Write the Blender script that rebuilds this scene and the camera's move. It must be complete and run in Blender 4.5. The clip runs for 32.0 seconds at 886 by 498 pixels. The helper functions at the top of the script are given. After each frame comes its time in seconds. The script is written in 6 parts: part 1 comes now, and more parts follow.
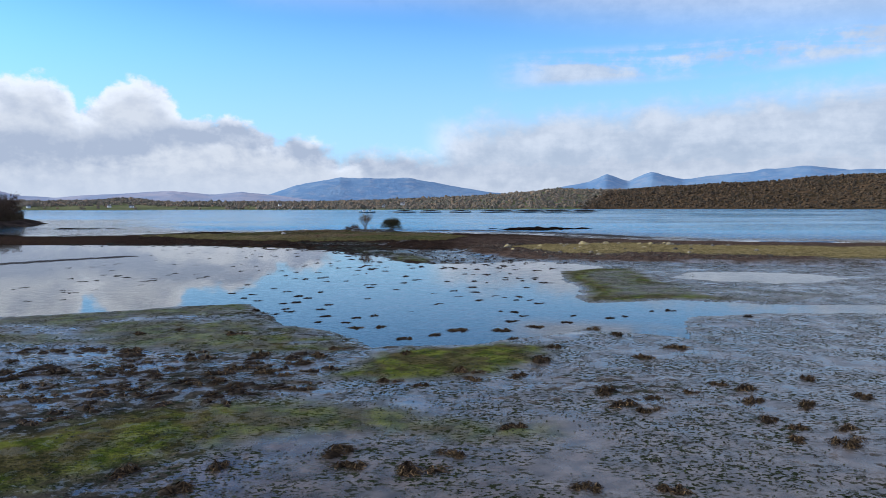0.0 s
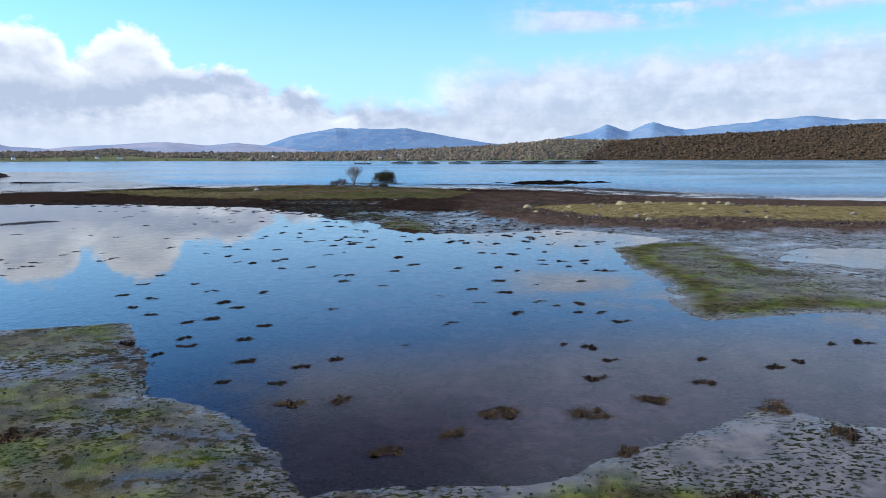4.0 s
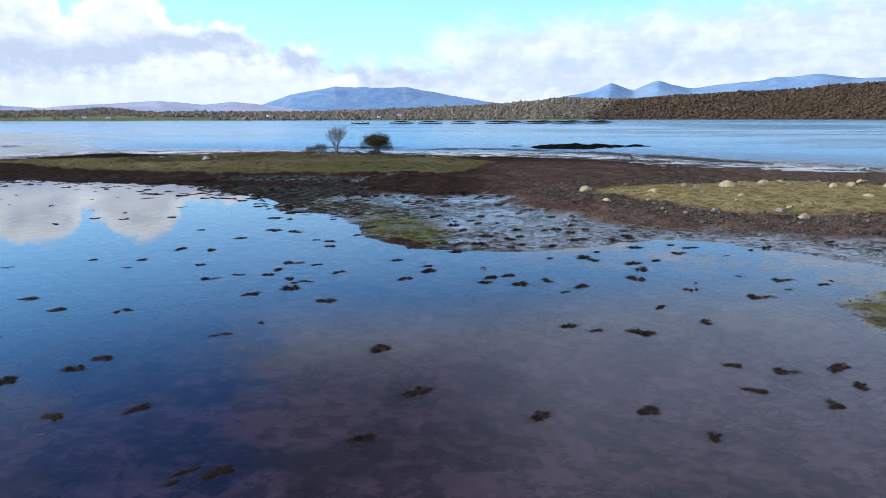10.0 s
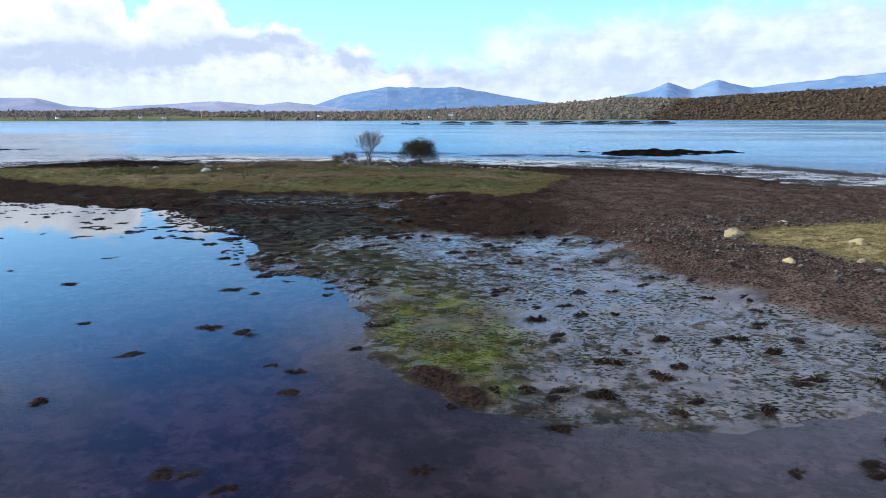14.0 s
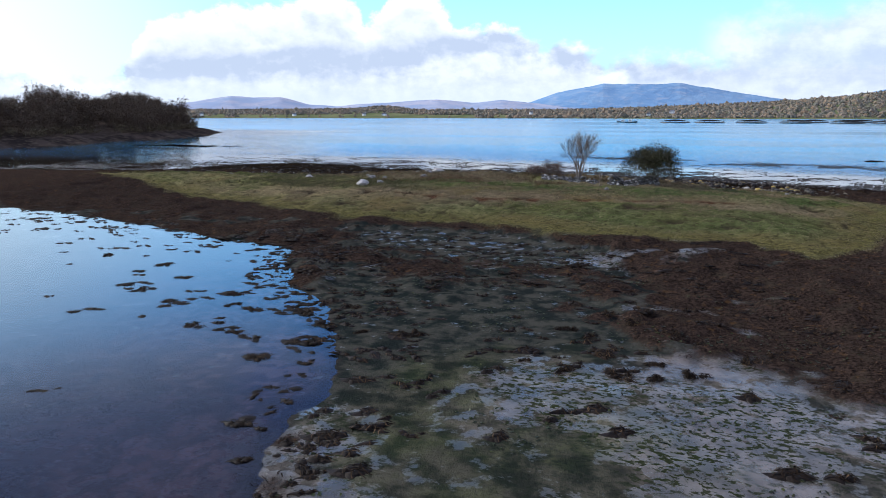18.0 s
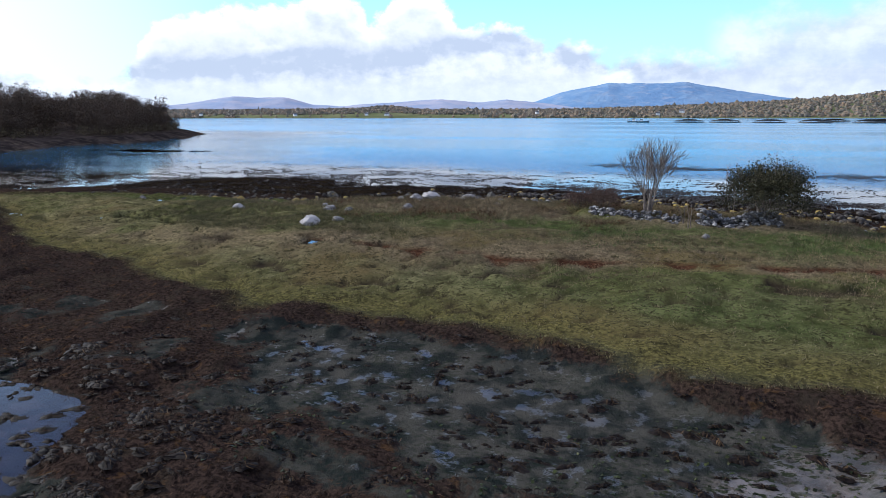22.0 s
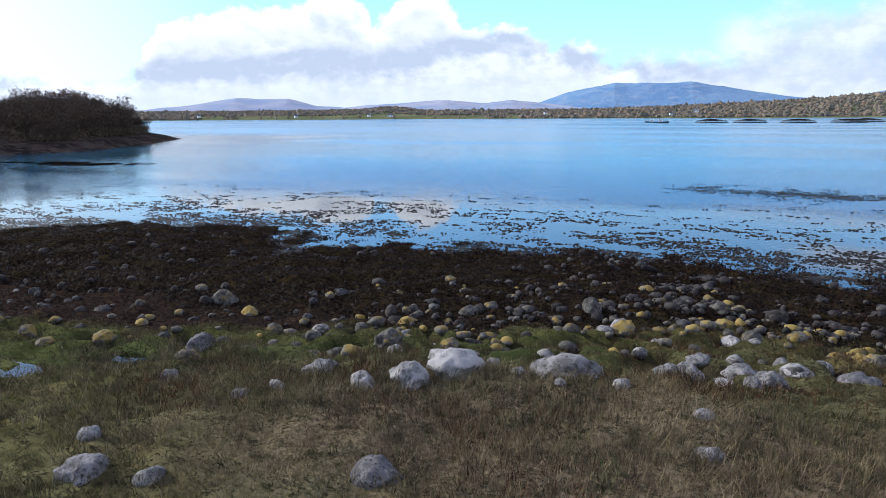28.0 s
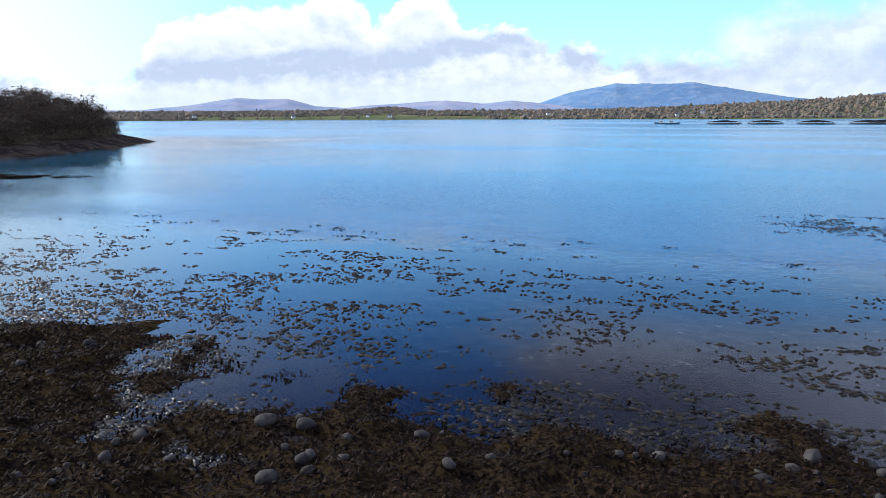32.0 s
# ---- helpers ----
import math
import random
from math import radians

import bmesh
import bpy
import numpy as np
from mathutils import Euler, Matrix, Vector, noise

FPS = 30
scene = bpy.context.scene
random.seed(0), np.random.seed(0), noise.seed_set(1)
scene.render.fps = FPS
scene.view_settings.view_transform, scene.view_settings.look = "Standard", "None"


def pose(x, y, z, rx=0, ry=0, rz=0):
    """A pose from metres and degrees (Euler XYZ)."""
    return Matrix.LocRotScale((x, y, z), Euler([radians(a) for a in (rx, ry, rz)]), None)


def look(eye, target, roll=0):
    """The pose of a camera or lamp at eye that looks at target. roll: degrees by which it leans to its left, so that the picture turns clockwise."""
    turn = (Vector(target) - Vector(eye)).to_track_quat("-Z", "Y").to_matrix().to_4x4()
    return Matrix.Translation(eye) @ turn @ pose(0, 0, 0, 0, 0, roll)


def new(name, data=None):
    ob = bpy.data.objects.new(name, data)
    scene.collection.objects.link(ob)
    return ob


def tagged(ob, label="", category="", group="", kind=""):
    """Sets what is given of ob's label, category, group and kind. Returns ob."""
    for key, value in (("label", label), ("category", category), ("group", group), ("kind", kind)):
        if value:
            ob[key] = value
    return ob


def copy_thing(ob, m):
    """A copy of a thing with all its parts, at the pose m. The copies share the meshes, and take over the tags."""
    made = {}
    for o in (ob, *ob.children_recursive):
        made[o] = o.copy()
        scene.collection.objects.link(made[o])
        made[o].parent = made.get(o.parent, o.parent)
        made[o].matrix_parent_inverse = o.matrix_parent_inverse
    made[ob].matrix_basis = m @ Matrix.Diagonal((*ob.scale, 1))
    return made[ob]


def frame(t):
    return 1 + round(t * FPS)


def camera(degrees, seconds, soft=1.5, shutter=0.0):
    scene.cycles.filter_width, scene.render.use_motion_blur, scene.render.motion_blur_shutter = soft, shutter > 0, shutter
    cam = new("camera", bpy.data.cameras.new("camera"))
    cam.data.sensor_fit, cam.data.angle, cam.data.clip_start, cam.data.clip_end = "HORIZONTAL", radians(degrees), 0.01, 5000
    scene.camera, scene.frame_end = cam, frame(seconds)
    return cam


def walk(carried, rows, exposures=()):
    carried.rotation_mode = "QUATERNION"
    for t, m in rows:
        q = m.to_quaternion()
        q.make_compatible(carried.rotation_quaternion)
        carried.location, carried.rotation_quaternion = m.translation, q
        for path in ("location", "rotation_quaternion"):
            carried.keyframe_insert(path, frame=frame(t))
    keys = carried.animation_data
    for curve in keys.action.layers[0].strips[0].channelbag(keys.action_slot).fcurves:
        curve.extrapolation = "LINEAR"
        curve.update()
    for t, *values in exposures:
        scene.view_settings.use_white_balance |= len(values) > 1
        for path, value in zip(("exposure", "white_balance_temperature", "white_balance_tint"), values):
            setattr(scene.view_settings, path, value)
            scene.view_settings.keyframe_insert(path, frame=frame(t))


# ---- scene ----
cam = camera(66.2, 32.0, soft=0.5)
PATH = (
    (0, 0.00, 0.00, 7.38, 86.25, 0.04, -1.04),
    (1, -0.07, 5.35, 7.30, 85.25, 0.08, -1.06),
    (2, -0.13, 10.72, 7.24, 84.23, 0.10, -1.08),
    (3, -0.23, 16.13, 7.23, 83.20, 0.10, -1.12),
    (4, -0.39, 21.01, 7.29, 82.17, 0.06, -1.23),
    (5, -0.61, 25.46, 7.22, 81.14, 0.02, -1.23),
    (6, -0.83, 29.73, 7.04, 80.23, 0.04, -1.24),
    (7, -0.83, 34.64, 7.04, 79.25, 0.07, -1.25),
    (8, -0.96, 39.44, 7.04, 78.85, 0.08, -1.25),
    (9, -1.06, 44.57, 7.03, 78.85, 0.08, -1.31),
    (10, -1.05, 49.86, 7.00, 78.85, 0.06, -1.17),
    (11, -1.03, 54.98, 7.02, 78.84, -0.04, -1.01),
    (12, -1.13, 60.11, 7.03, 78.90, 0.02, -0.92),
    (13, -1.26, 64.92, 7.06, 78.86, 0.07, -0.77),
    (13.25, -1.32, 66.14, 7.07, 78.86, 0.07, -0.32),
    (13.5, -1.39, 67.36, 7.08, 78.86, 0.07, 0.12),
    (13.75, -1.46, 68.61, 7.10, 78.86, 0.05, 1.61),
    (14, -1.53, 69.88, 7.11, 78.86, 0.04, 3.09),
    (14.5, -1.65, 72.54, 7.14, 78.87, 0.01, 6.25),
    (15, -1.83, 75.26, 7.16, 78.77, -0.01, 9.33),
    (15.5, -2.17, 78.00, 7.16, 78.77, -0.04, 12.41),
    (16, -2.61, 80.76, 7.15, 78.75, -0.04, 14.45),
    (16.25, -2.86, 82.11, 7.13, 78.74, -0.03, 15.47),
    (16.75, -3.39, 84.74, 7.10, 78.71, -0.03, 17.51),
    (17, -3.68, 86.01, 7.07, 78.70, -0.02, 18.53),
    (17.5, -4.30, 88.51, 7.02, 78.68, -0.01, 20.58),
    (18, -4.96, 90.99, 6.96, 78.68, 0.00, 20.57),
    (19, -6.43, 95.92, 6.86, 78.69, 0.05, 20.57),
    (20, -8.02, 100.72, 6.82, 78.69, 0.08, 20.68),
    (21, -9.71, 105.45, 6.83, 78.69, 0.14, 20.81),
    (22, -11.49, 110.10, 6.87, 78.67, 0.12, 20.93),
    (23, -13.33, 114.72, 6.89, 78.62, 0.29, 21.03),
    (24, -15.17, 119.31, 6.91, 78.57, 0.37, 21.13),
    (25, -17.11, 123.90, 6.96, 78.56, 0.43, 21.15),
    (26, -19.05, 128.36, 6.95, 78.57, 0.50, 21.18),
    (27, -20.94, 132.70, 6.88, 78.60, 0.51, 21.20),
    (28, -22.78, 137.10, 6.79, 78.74, 0.36, 21.29),
    (29, -24.70, 141.59, 6.72, 78.79, 0.29, 21.28),
    (30, -26.60, 146.07, 6.73, 78.73, 0.34, 21.28),
    (31, -28.52, 150.53, 6.73, 78.76, 0.31, 21.28),
    (32, -30.36, 154.91, 6.88, 78.78, 0.28, 21.29),
)
walk(cam, [(t, pose(*p)) for t, *p in PATH],
     [(0, 0.02, 6000, 10), (3, 0.17, 6000, 10), (6, 0.42, 6000, 10), (9, 0.5, 6000, 10), (13, 0.52, 6000, 10), (19, 0.5, 6000, 10), (32, 0.48, 6000, 10)])

# ---- world, sun and exposure ----
SUN_AZ, SUN_EL = 86.0, 27.0      # degrees to the left of +y, degrees up


class Net:
    """Short hand for node trees: every call returns an output socket."""

    def __init__(self, tree):
        self.t = tree

    def put(self, sock, v):
        if v is None:
            return
        if hasattr(v, "is_output"):
            self.t.links.new(v, sock)
        else:
            sock.default_value = v

    def math(self, op, a, b=None, c=None, clamp=False):
        n = self.t.nodes.new("ShaderNodeMath")
        n.operation, n.use_clamp = op, clamp
        for s, v in zip(n.inputs, (a, b, c)):
            self.put(s, v)
        return n.outputs[0]

    def mix(self, f, a, b, blend="MIX"):
        n = self.t.nodes.new("ShaderNodeMix")
        n.data_type, n.blend_type = "RGBA", blend
        self.put(n.inputs[0], f)
        self.put(n.inputs[6], a if hasattr(a, "is_output") else (*a, 1))
        self.put(n.inputs[7], b if hasattr(b, "is_output") else (*b, 1))
        return n.outputs[2]

    def ramp(self, v, lo, hi, a=0.0, b=1.0, kind="SMOOTHSTEP"):
        n = self.t.nodes.new("ShaderNodeMapRange")
        n.interpolation_type = kind
        for s, q in zip(n.inputs, (v, lo, hi, a, b)):
            self.put(s, q)
        return n.outputs[0]

    def noise(self, vec, scale, detail=4.0, rough=0.55, dist=0.0):
        n = self.t.nodes.new("ShaderNodeTexNoise")
        self.put(n.inputs["Vector"], vec)
        n.inputs["Scale"].default_value, n.inputs["Detail"].default_value = scale, detail
        n.inputs["Roughness"].default_value, n.inputs["Distortion"].default_value = rough, dist
        return n.outputs["Fac"]

    def voronoi(self, vec, scale, rand=1.0):
        n = self.t.nodes.new("ShaderNodeTexVoronoi")
        self.put(n.inputs["Vector"], vec)
        n.inputs["Scale"].default_value, n.inputs["Randomness"].default_value = scale, rand
        return n.outputs["Distance"]

    def place(self):
        return self.t.nodes.new("ShaderNodeNewGeometry").outputs["Position"]

    def local(self):
        return self.t.nodes.new("ShaderNodeTexCoord").outputs["Object"]

    def scaled(self, vec, s, off=(0, 0, 0)):
        n = self.t.nodes.new("ShaderNodeMapping")
        self.put(n.inputs["Vector"], vec)
        n.inputs["Scale"].default_value, n.inputs["Location"].default_value = s, off
        return n.outputs[0]

    def attr(self, name):
        n = self.t.nodes.new("ShaderNodeAttribute")
        n.attribute_name = name
        return n.outputs["Fac"]

    def rand(self):
        return self.t.nodes.new("ShaderNodeObjectInfo").outputs["Random"]

    def island(self):
        return self.t.nodes.new("ShaderNodeNewGeometry").outputs["Random Per Island"]

    def bump(self, h, strength=0.4, dist=0.05, normal=None):
        n = self.t.nodes.new("ShaderNodeBump")
        n.inputs["Distance"].default_value = dist
        self.put(n.inputs["Strength"], strength)
        self.put(n.inputs["Height"], h)
        self.put(n.inputs["Normal"], normal)
        return n.outputs[0]


def sky_world():
    w = bpy.data.worlds.new("sky")
    scene.world = w
    w.use_nodes = True
    t = w.node_tree
    t.nodes.clear()
    n = Net(t)
    sky = t.nodes.new("ShaderNodeTexSky")
    sky.sky_type, sky.sun_disc = "NISHITA", False
    sky.sun_elevation, sky.sun_rotation = radians(SUN_EL), radians(-SUN_AZ)
    sky.air_density, sky.dust_density, sky.ozone_density = 1.0, 0.6, 1.5
    d = t.nodes.new("ShaderNodeTexCoord").outputs["Generated"]
    s = t.nodes.new("ShaderNodeSeparateXYZ")
    t.links.new(d, s.inputs[0])
    az = n.math("MULTIPLY", n.math("ARCTAN2", n.math("MULTIPLY", s.outputs[0], -1.0), s.outputs[1]), 57.2958)
    el = n.math("MULTIPLY", n.math("ARCSINE", s.outputs[2]), 57.2958)
    c = t.nodes.new("ShaderNodeCombineXYZ")
    n.put(c.inputs[0], n.math("MULTIPLY", az, 0.11))
    n.put(c.inputs[1], n.math("MULTIPLY", el, 0.145))
    puff = n.noise(c.outputs[0], 2.1, 9.0, 0.55, 0.15)
    fine = n.noise(c.outputs[0], 6.5, 8.0, 0.6, 0.1)
    c2 = t.nodes.new("ShaderNodeCombineXYZ")
    n.put(c2.inputs[0], n.math("MULTIPLY", az, 0.045))
    n.put(c2.inputs[1], n.math("MULTIPLY", el, 0.3))
    streak = n.noise(c2.outputs[0], 1.3, 8.0, 0.58, 0.4)


    def curve(points, top):
        """A smooth value along the azimuth, from (azimuth, value) pairs."""
        r = t.nodes.new("ShaderNodeValToRGB")
        n.put(r.inputs[0], n.ramp(az, -60.0, 100.0, 0, 1, "LINEAR"))
        q = r.color_ramp.elements
        q[0].position, q[1].position = 0.0, 1.0
        for a_, e_ in points[1:-1]:
            q.new((a_ + 60) / 160)
        for k, (a_, e_) in zip(q, points):
            k.color = (e_ / top, e_ / top, e_ / top, 1)
        return n.math("MULTIPLY", r.outputs[0], top)

    # a heap of cumulus with two towers
    tops = curve([(-60, 5), (-10, 4.8), (0.5, 4.5), (4, 5.0), (5.6, 5.1), (7.3, 4.2), (9, 5.0), (10.9, 5.9), (13, 5.6), (15, 6.7), (17, 7.1), (19.3, 6.9), (20.4, 8.2), (21.3, 9.2),
                  (23, 10.2), (24.6, 9.3), (25.8, 7.7), (26.9, 7.1), (27.8, 8.7), (29.3, 9.4), (30.7, 9.0), (33, 8.8), (36, 8.3), (39.6, 7.8), (42.9, 7.1), (43.9, 5.6), (44.6, 3.6), (46, 2.6), (60, 3), (100, 6)], 20.0)
    edge = n.math("SUBTRACT", tops, el)
    edge = n.math("ADD", edge, n.math("MULTIPLY", n.math("SUBTRACT", puff, 0.5), 2.6))
    edge = n.math("ADD", edge, n.math("MULTIPLY", n.math("SUBTRACT", fine, 0.5), 2.4))
    heap = n.ramp(n.math("DIVIDE", edge, n.ramp(az, 14.0, 2.0, 0.7, 1.6)), -0.2, 1.0)
    # a soft grey-white bank and higher streaks over the mountains
    bank_ = n.math("SUBTRACT", n.ramp(az, 0.0, -34.0, 7.2, 9.4, "LINEAR"), el)
    bank_ = n.math("ADD", bank_, n.math("ADD", n.math("MULTIPLY", n.math("SUBTRACT", puff, 0.5), 5.0), n.math("MULTIPLY", n.math("SUBTRACT", fine, 0.5), 1.2)))
    bank_ = n.math("MULTIPLY", n.ramp(bank_, -0.6, 2.2, 0.0, 0.95), n.ramp(az, 1.0, -2.5))
    lean = n.math("SUBTRACT", el, n.math("MULTIPLY", az, -0.03))
    band = n.math("MULTIPLY", n.ramp(lean, 8.8, 9.9), n.ramp(lean, 12.4, 11.0))
    veil = n.math("MULTIPLY", n.math("MULTIPLY", n.ramp(n.math("ADD", streak, n.math("MULTIPLY", n.math("SUBTRACT", fine, 0.5), 0.35)), 0.36, 0.58), band), n.ramp(az, -4.0, -11.0, 0.0, 0.85))
    high = n.math("MULTIPLY", n.ramp(n.math("ADD", n.math("MULTIPLY", n.math("SUBTRACT", puff, 0.5), 16.0), n.math("SUBTRACT", 17.0, az)), -3.0, 7.0), n.ramp(n.math("ADD", el, n.math("MULTIPLY", n.math("MINIMUM", az, 0.0), -0.15)), 14.5, 20.0, 0.0, 0.75))
    wing = n.math("MULTIPLY", n.ramp(n.math("ADD", az, n.math("MULTIPLY", n.math("SUBTRACT", puff, 0.5), 18.0)), 27.0, 40.0), n.ramp(el, 14.5, 21.0, 0.0, 0.55))
    high = n.math("MAXIMUM", high, wing)
    cover = n.math("MAXIMUM", n.math("MAXIMUM", heap, bank_), n.math("MAXIMUM", veil, high))
    # sunlit tops, grey folds and undersides
    dark_at = curve([(-60, 4.5), (-20, 4.0), (0, 3.1), (8, 4.0), (12, 4.7), (16, 5.9), (20, 5.2), (24, 4.4), (30, 3.9), (45, 3.3), (100, 4)], 20.0)
    fold = n.math("ABSOLUTE", n.math("SUBTRACT", n.math("ADD", el, n.math("MULTIPLY", n.math("SUBTRACT", puff, 0.5), 3.0)), dark_at))
    low_ = n.noise(n.scaled(c.outputs[0], (1, 1, 1), (0.05, -0.08, 0)), 2.1, 9.0, 0.55, 0.15)
    lit = n.math("ADD", n.math("MULTIPLY", n.math("SUBTRACT", low_, puff), 2.2), n.math("MULTIPLY", n.math("SUBTRACT", fine, 0.5), 1.5))
    shade = n.math("ADD", n.ramp(fold, 1.7, 0.3, 0.0, 0.85), n.math("MULTIPLY", n.ramp(edge, 0.8, 4.0), 0.25))
    shade = n.math("SUBTRACT", shade, lit, clamp=True)
    cloud = n.mix(n.ramp(edge, 0.4, 2.6), (9.0, 9.3, 9.8), (7.0, 7.3, 7.8))
    cloud = n.mix(shade, cloud, (4.4, 5.0, 6.1))
    cloud = n.mix(n.ramp(el, 3.4, 0.8, 0.0, 0.6), cloud, (5.9, 6.5, 7.5))
    grey_bank = n.mix(n.ramp(n.math("ADD", n.math("MULTIPLY", fine, 0.4), n.math("ADD", n.math("MULTIPLY", puff, 0.7), n.math("MULTIPLY", streak, 0.5))), 0.66, 0.98), (4.7, 5.3, 6.3), (6.7, 7.1, 7.8))
    cloud = n.mix(n.ramp(az, 2.0, -6.0, 0.0, 0.9), cloud, grey_bank)
    cloud = n.mix(n.ramp(el, 14.0, 24.0), cloud, n.mix(n.ramp(az, 22.0, 32.0), n.mix(n.ramp(az, 2.0, -14.0), (2.1, 2.1, 2.9), (6.4, 6.6, 8.2)), (3.8, 4.2, 5.6)))
    haze = n.ramp(el, 20.0, -0.5, 0.0, 0.72)
    blue = n.mix(1.0, sky.outputs[0], n.mix(n.ramp(el, 11.0, 26.0), (0.8, 1.66, 2.35), (0.5, 0.72, 1.35)), "MULTIPLY")
    base = n.mix(haze, blue, (5.8, 7.4, 9.3))
    base = n.mix(n.math("MULTIPLY", n.ramp(az, 34.0, 60.0, 0.0, 0.7), n.ramp(el, 26.0, 8.0)), base, (9.0, 9.9, 10.4))
    col = n.mix(cover, base, cloud)
    bg = t.nodes.new("ShaderNodeBackground")
    t.links.new(col, bg.inputs[0])
    bg.inputs[1].default_value = 0.1
    out = t.nodes.new("ShaderNodeOutputWorld")
    t.links.new(bg.outputs[0], out.inputs[0])


sky_world()
lamp = bpy.data.lights.new("sun", "SUN")
lamp.energy, lamp.angle, lamp.color = 3.9, radians(2.0), (1.0, 0.94, 0.85)
sun = new("sun", lamp)
sa, se = radians(SUN_AZ), radians(SUN_EL)
sun.matrix_world = look((-math.sin(sa) * math.cos(se) * 300, math.cos(sa) * math.cos(se) * 300, math.sin(se) * 300), (0, 0, 0))


# ---- arithmetic ----
def sstep(v, lo, hi):
    q = np.clip((v - lo) / (hi - lo), 0, 1)
    return q * q * (3 - 2 * q)


def vnoise(x, y, seed=0):
    xi, yi = np.floor(x).astype(np.int64), np.floor(y).astype(np.int64)
    fx, fy = x - xi, y - yi
    fx, fy = fx * fx * (3 - 2 * fx), fy * fy * (3 - 2 * fy)

    def h(a, b):
        k = (a * 374761393 + b * 668265263 + seed * 974711) & 0xFFFFFFFF
        k = ((k ^ (k >> 13)) * 1274126177) & 0xFFFFFFFF
        return ((k ^ (k >> 16)) & 0xFFFF) / 65535.0
    return (h(xi, yi) * (1 - fx) + h(xi + 1, yi) * fx) * (1 - fy) + (h(xi, yi + 1) * (1 - fx) + h(xi + 1, yi + 1) * fx) * fy


def fbm(x, y, size, octaves=4, seed=0):
    """Noise about zero, -1 to 1, whose largest lumps are about size metres."""
    out, amp, tot = 0, 1.0, 0
    for i in range(octaves):
        out = out + amp * (vnoise(x / size * 2 ** i + 17.3 * i, y / size * 2 ** i - 9.1 * i, seed + i) - 0.5)
        tot += amp
        amp *= 0.55
    return out / tot * 2


def inside(poly, x, y):
    """Signed distance to a closed outline, positive inside."""
    best = np.full(np.shape(x), 1e9)
    odd = np.zeros(np.shape(x), bool)
    for (ax, ay), (bx, by) in zip(poly, poly[1:] + poly[:1]):
        ex, ey = bx - ax, by - ay
        t = np.clip(((x - ax) * ex + (y - ay) * ey) / (ex * ex + ey * ey), 0, 1)
        best = np.minimum(best, (x - ax - t * ex) ** 2 + (y - ay - t * ey) ** 2)
        if ay != by:
            odd ^= ((ay > y) != (by > y)) & (x < (y - ay) * ex / (by - ay) + ax)
    return np.where(odd, 1, -1) * np.sqrt(best)


def along(line, x, y):
    best = np.full(np.shape(x), 1e9)
    for (ax, ay), (bx, by) in zip(line, line[1:]):
        ex, ey = bx - ax, by - ay
        t = np.clip(((x - ax) * ex + (y - ay) * ey) / (ex * ex + ey * ey), 0, 1)
        best = np.minimum(best, (x - ax - t * ex) ** 2 + (y - ay - t * ey) ** 2)
    return np.sqrt(best)


# ---- the plan: outlines in metres ----
POOL = [(-130, 46), (-28, 45), (-22, 47), (-18, 49.2), (-13.5, 50.3), (-11, 45), (-9, 41.5), (-4.3, 37), (-3.4, 33.8), (-1.8, 35), (1.9, 35.3),
        (4.3, 36.8), (6.8, 38), (9.2, 40), (12.4, 38), (14.5, 36), (15.8, 41), (17, 44), (23, 45), (130, 44), (130, 47), (27, 49.2), (19, 52), (15, 51),
        (12, 50.3), (11.8, 52), (13, 57.5), (13.3, 61), (13.2, 67), (14.5, 74), (18.5, 77), (21, 79.5), (18.5, 83), (15.5, 86.5), (12.4, 88)]
POOL += [(8.6, 86.2), (4.5, 84.9), (1, 85), (-1.8, 85.8), (-4.6, 89), (-5.1, 91.5), (-6.3, 95.6), (-8.1, 98.6), (-11.5, 100.2), (-13, 102),
         (-13.6, 106.5), (-17, 111.8), (-20.5, 114.4), (-22.9, 118.2), (-25, 121.6), (-28.3, 121.8), (-33.5, 123.2), (-39, 125), (-51, 127), (-60, 127.5), (-130, 131)]
COAST = [(-400, 150), (-130, 146), (-81, 150.5), (-67, 154), (-63.5, 158.5), (-59.5, 167), (-51, 170), (-47, 169.5), (-43, 165.5), (-38.5, 165.7),
         (-34, 167), (-29, 168.3), (-25, 168), (-20, 166), (-14, 165.5), (-8, 165), (0, 163), (8.6, 160), (16, 158), (25, 151), (29, 145), (30, 138),
         (38, 136), (45, 131), (54, 126), (90, 118), (400, 90), (400, -400), (-400, -400)]
ISLAND = [(-66, 145), (-56, 142), (-48, 137), (-42, 133.5), (-36.5, 132.6), (-31, 130), (-26, 128.6), (-21, 129.5), (-16, 128.2), (-12, 127.2), (-8, 126.5),
          (-2.5, 127), (0, 123.5), (3, 127), (5, 134), (9, 143), (4, 149), (-4, 153), (-12, 156), (-18, 157.3), (-22, 158), (-26, 156), (-31, 154.3),
          (-34, 153), (-39.5, 151.5), (-46, 151), (-58, 151)]
BANK = [(11.5, 104.4), (12, 108.8), (18, 110.5), (31, 113.5), (42, 108), (60, 104), (140, 96), (140, 70), (60, 79), (45, 85), (31, 90.6), (18.6, 94.5), (16, 98), (14, 102)]
MUDS = [(-60, 40), (-28, 45), (-13, 50), (0, 36), (14, 40), (30, 46), (60, 46), (60, -60), (-60, -60)]
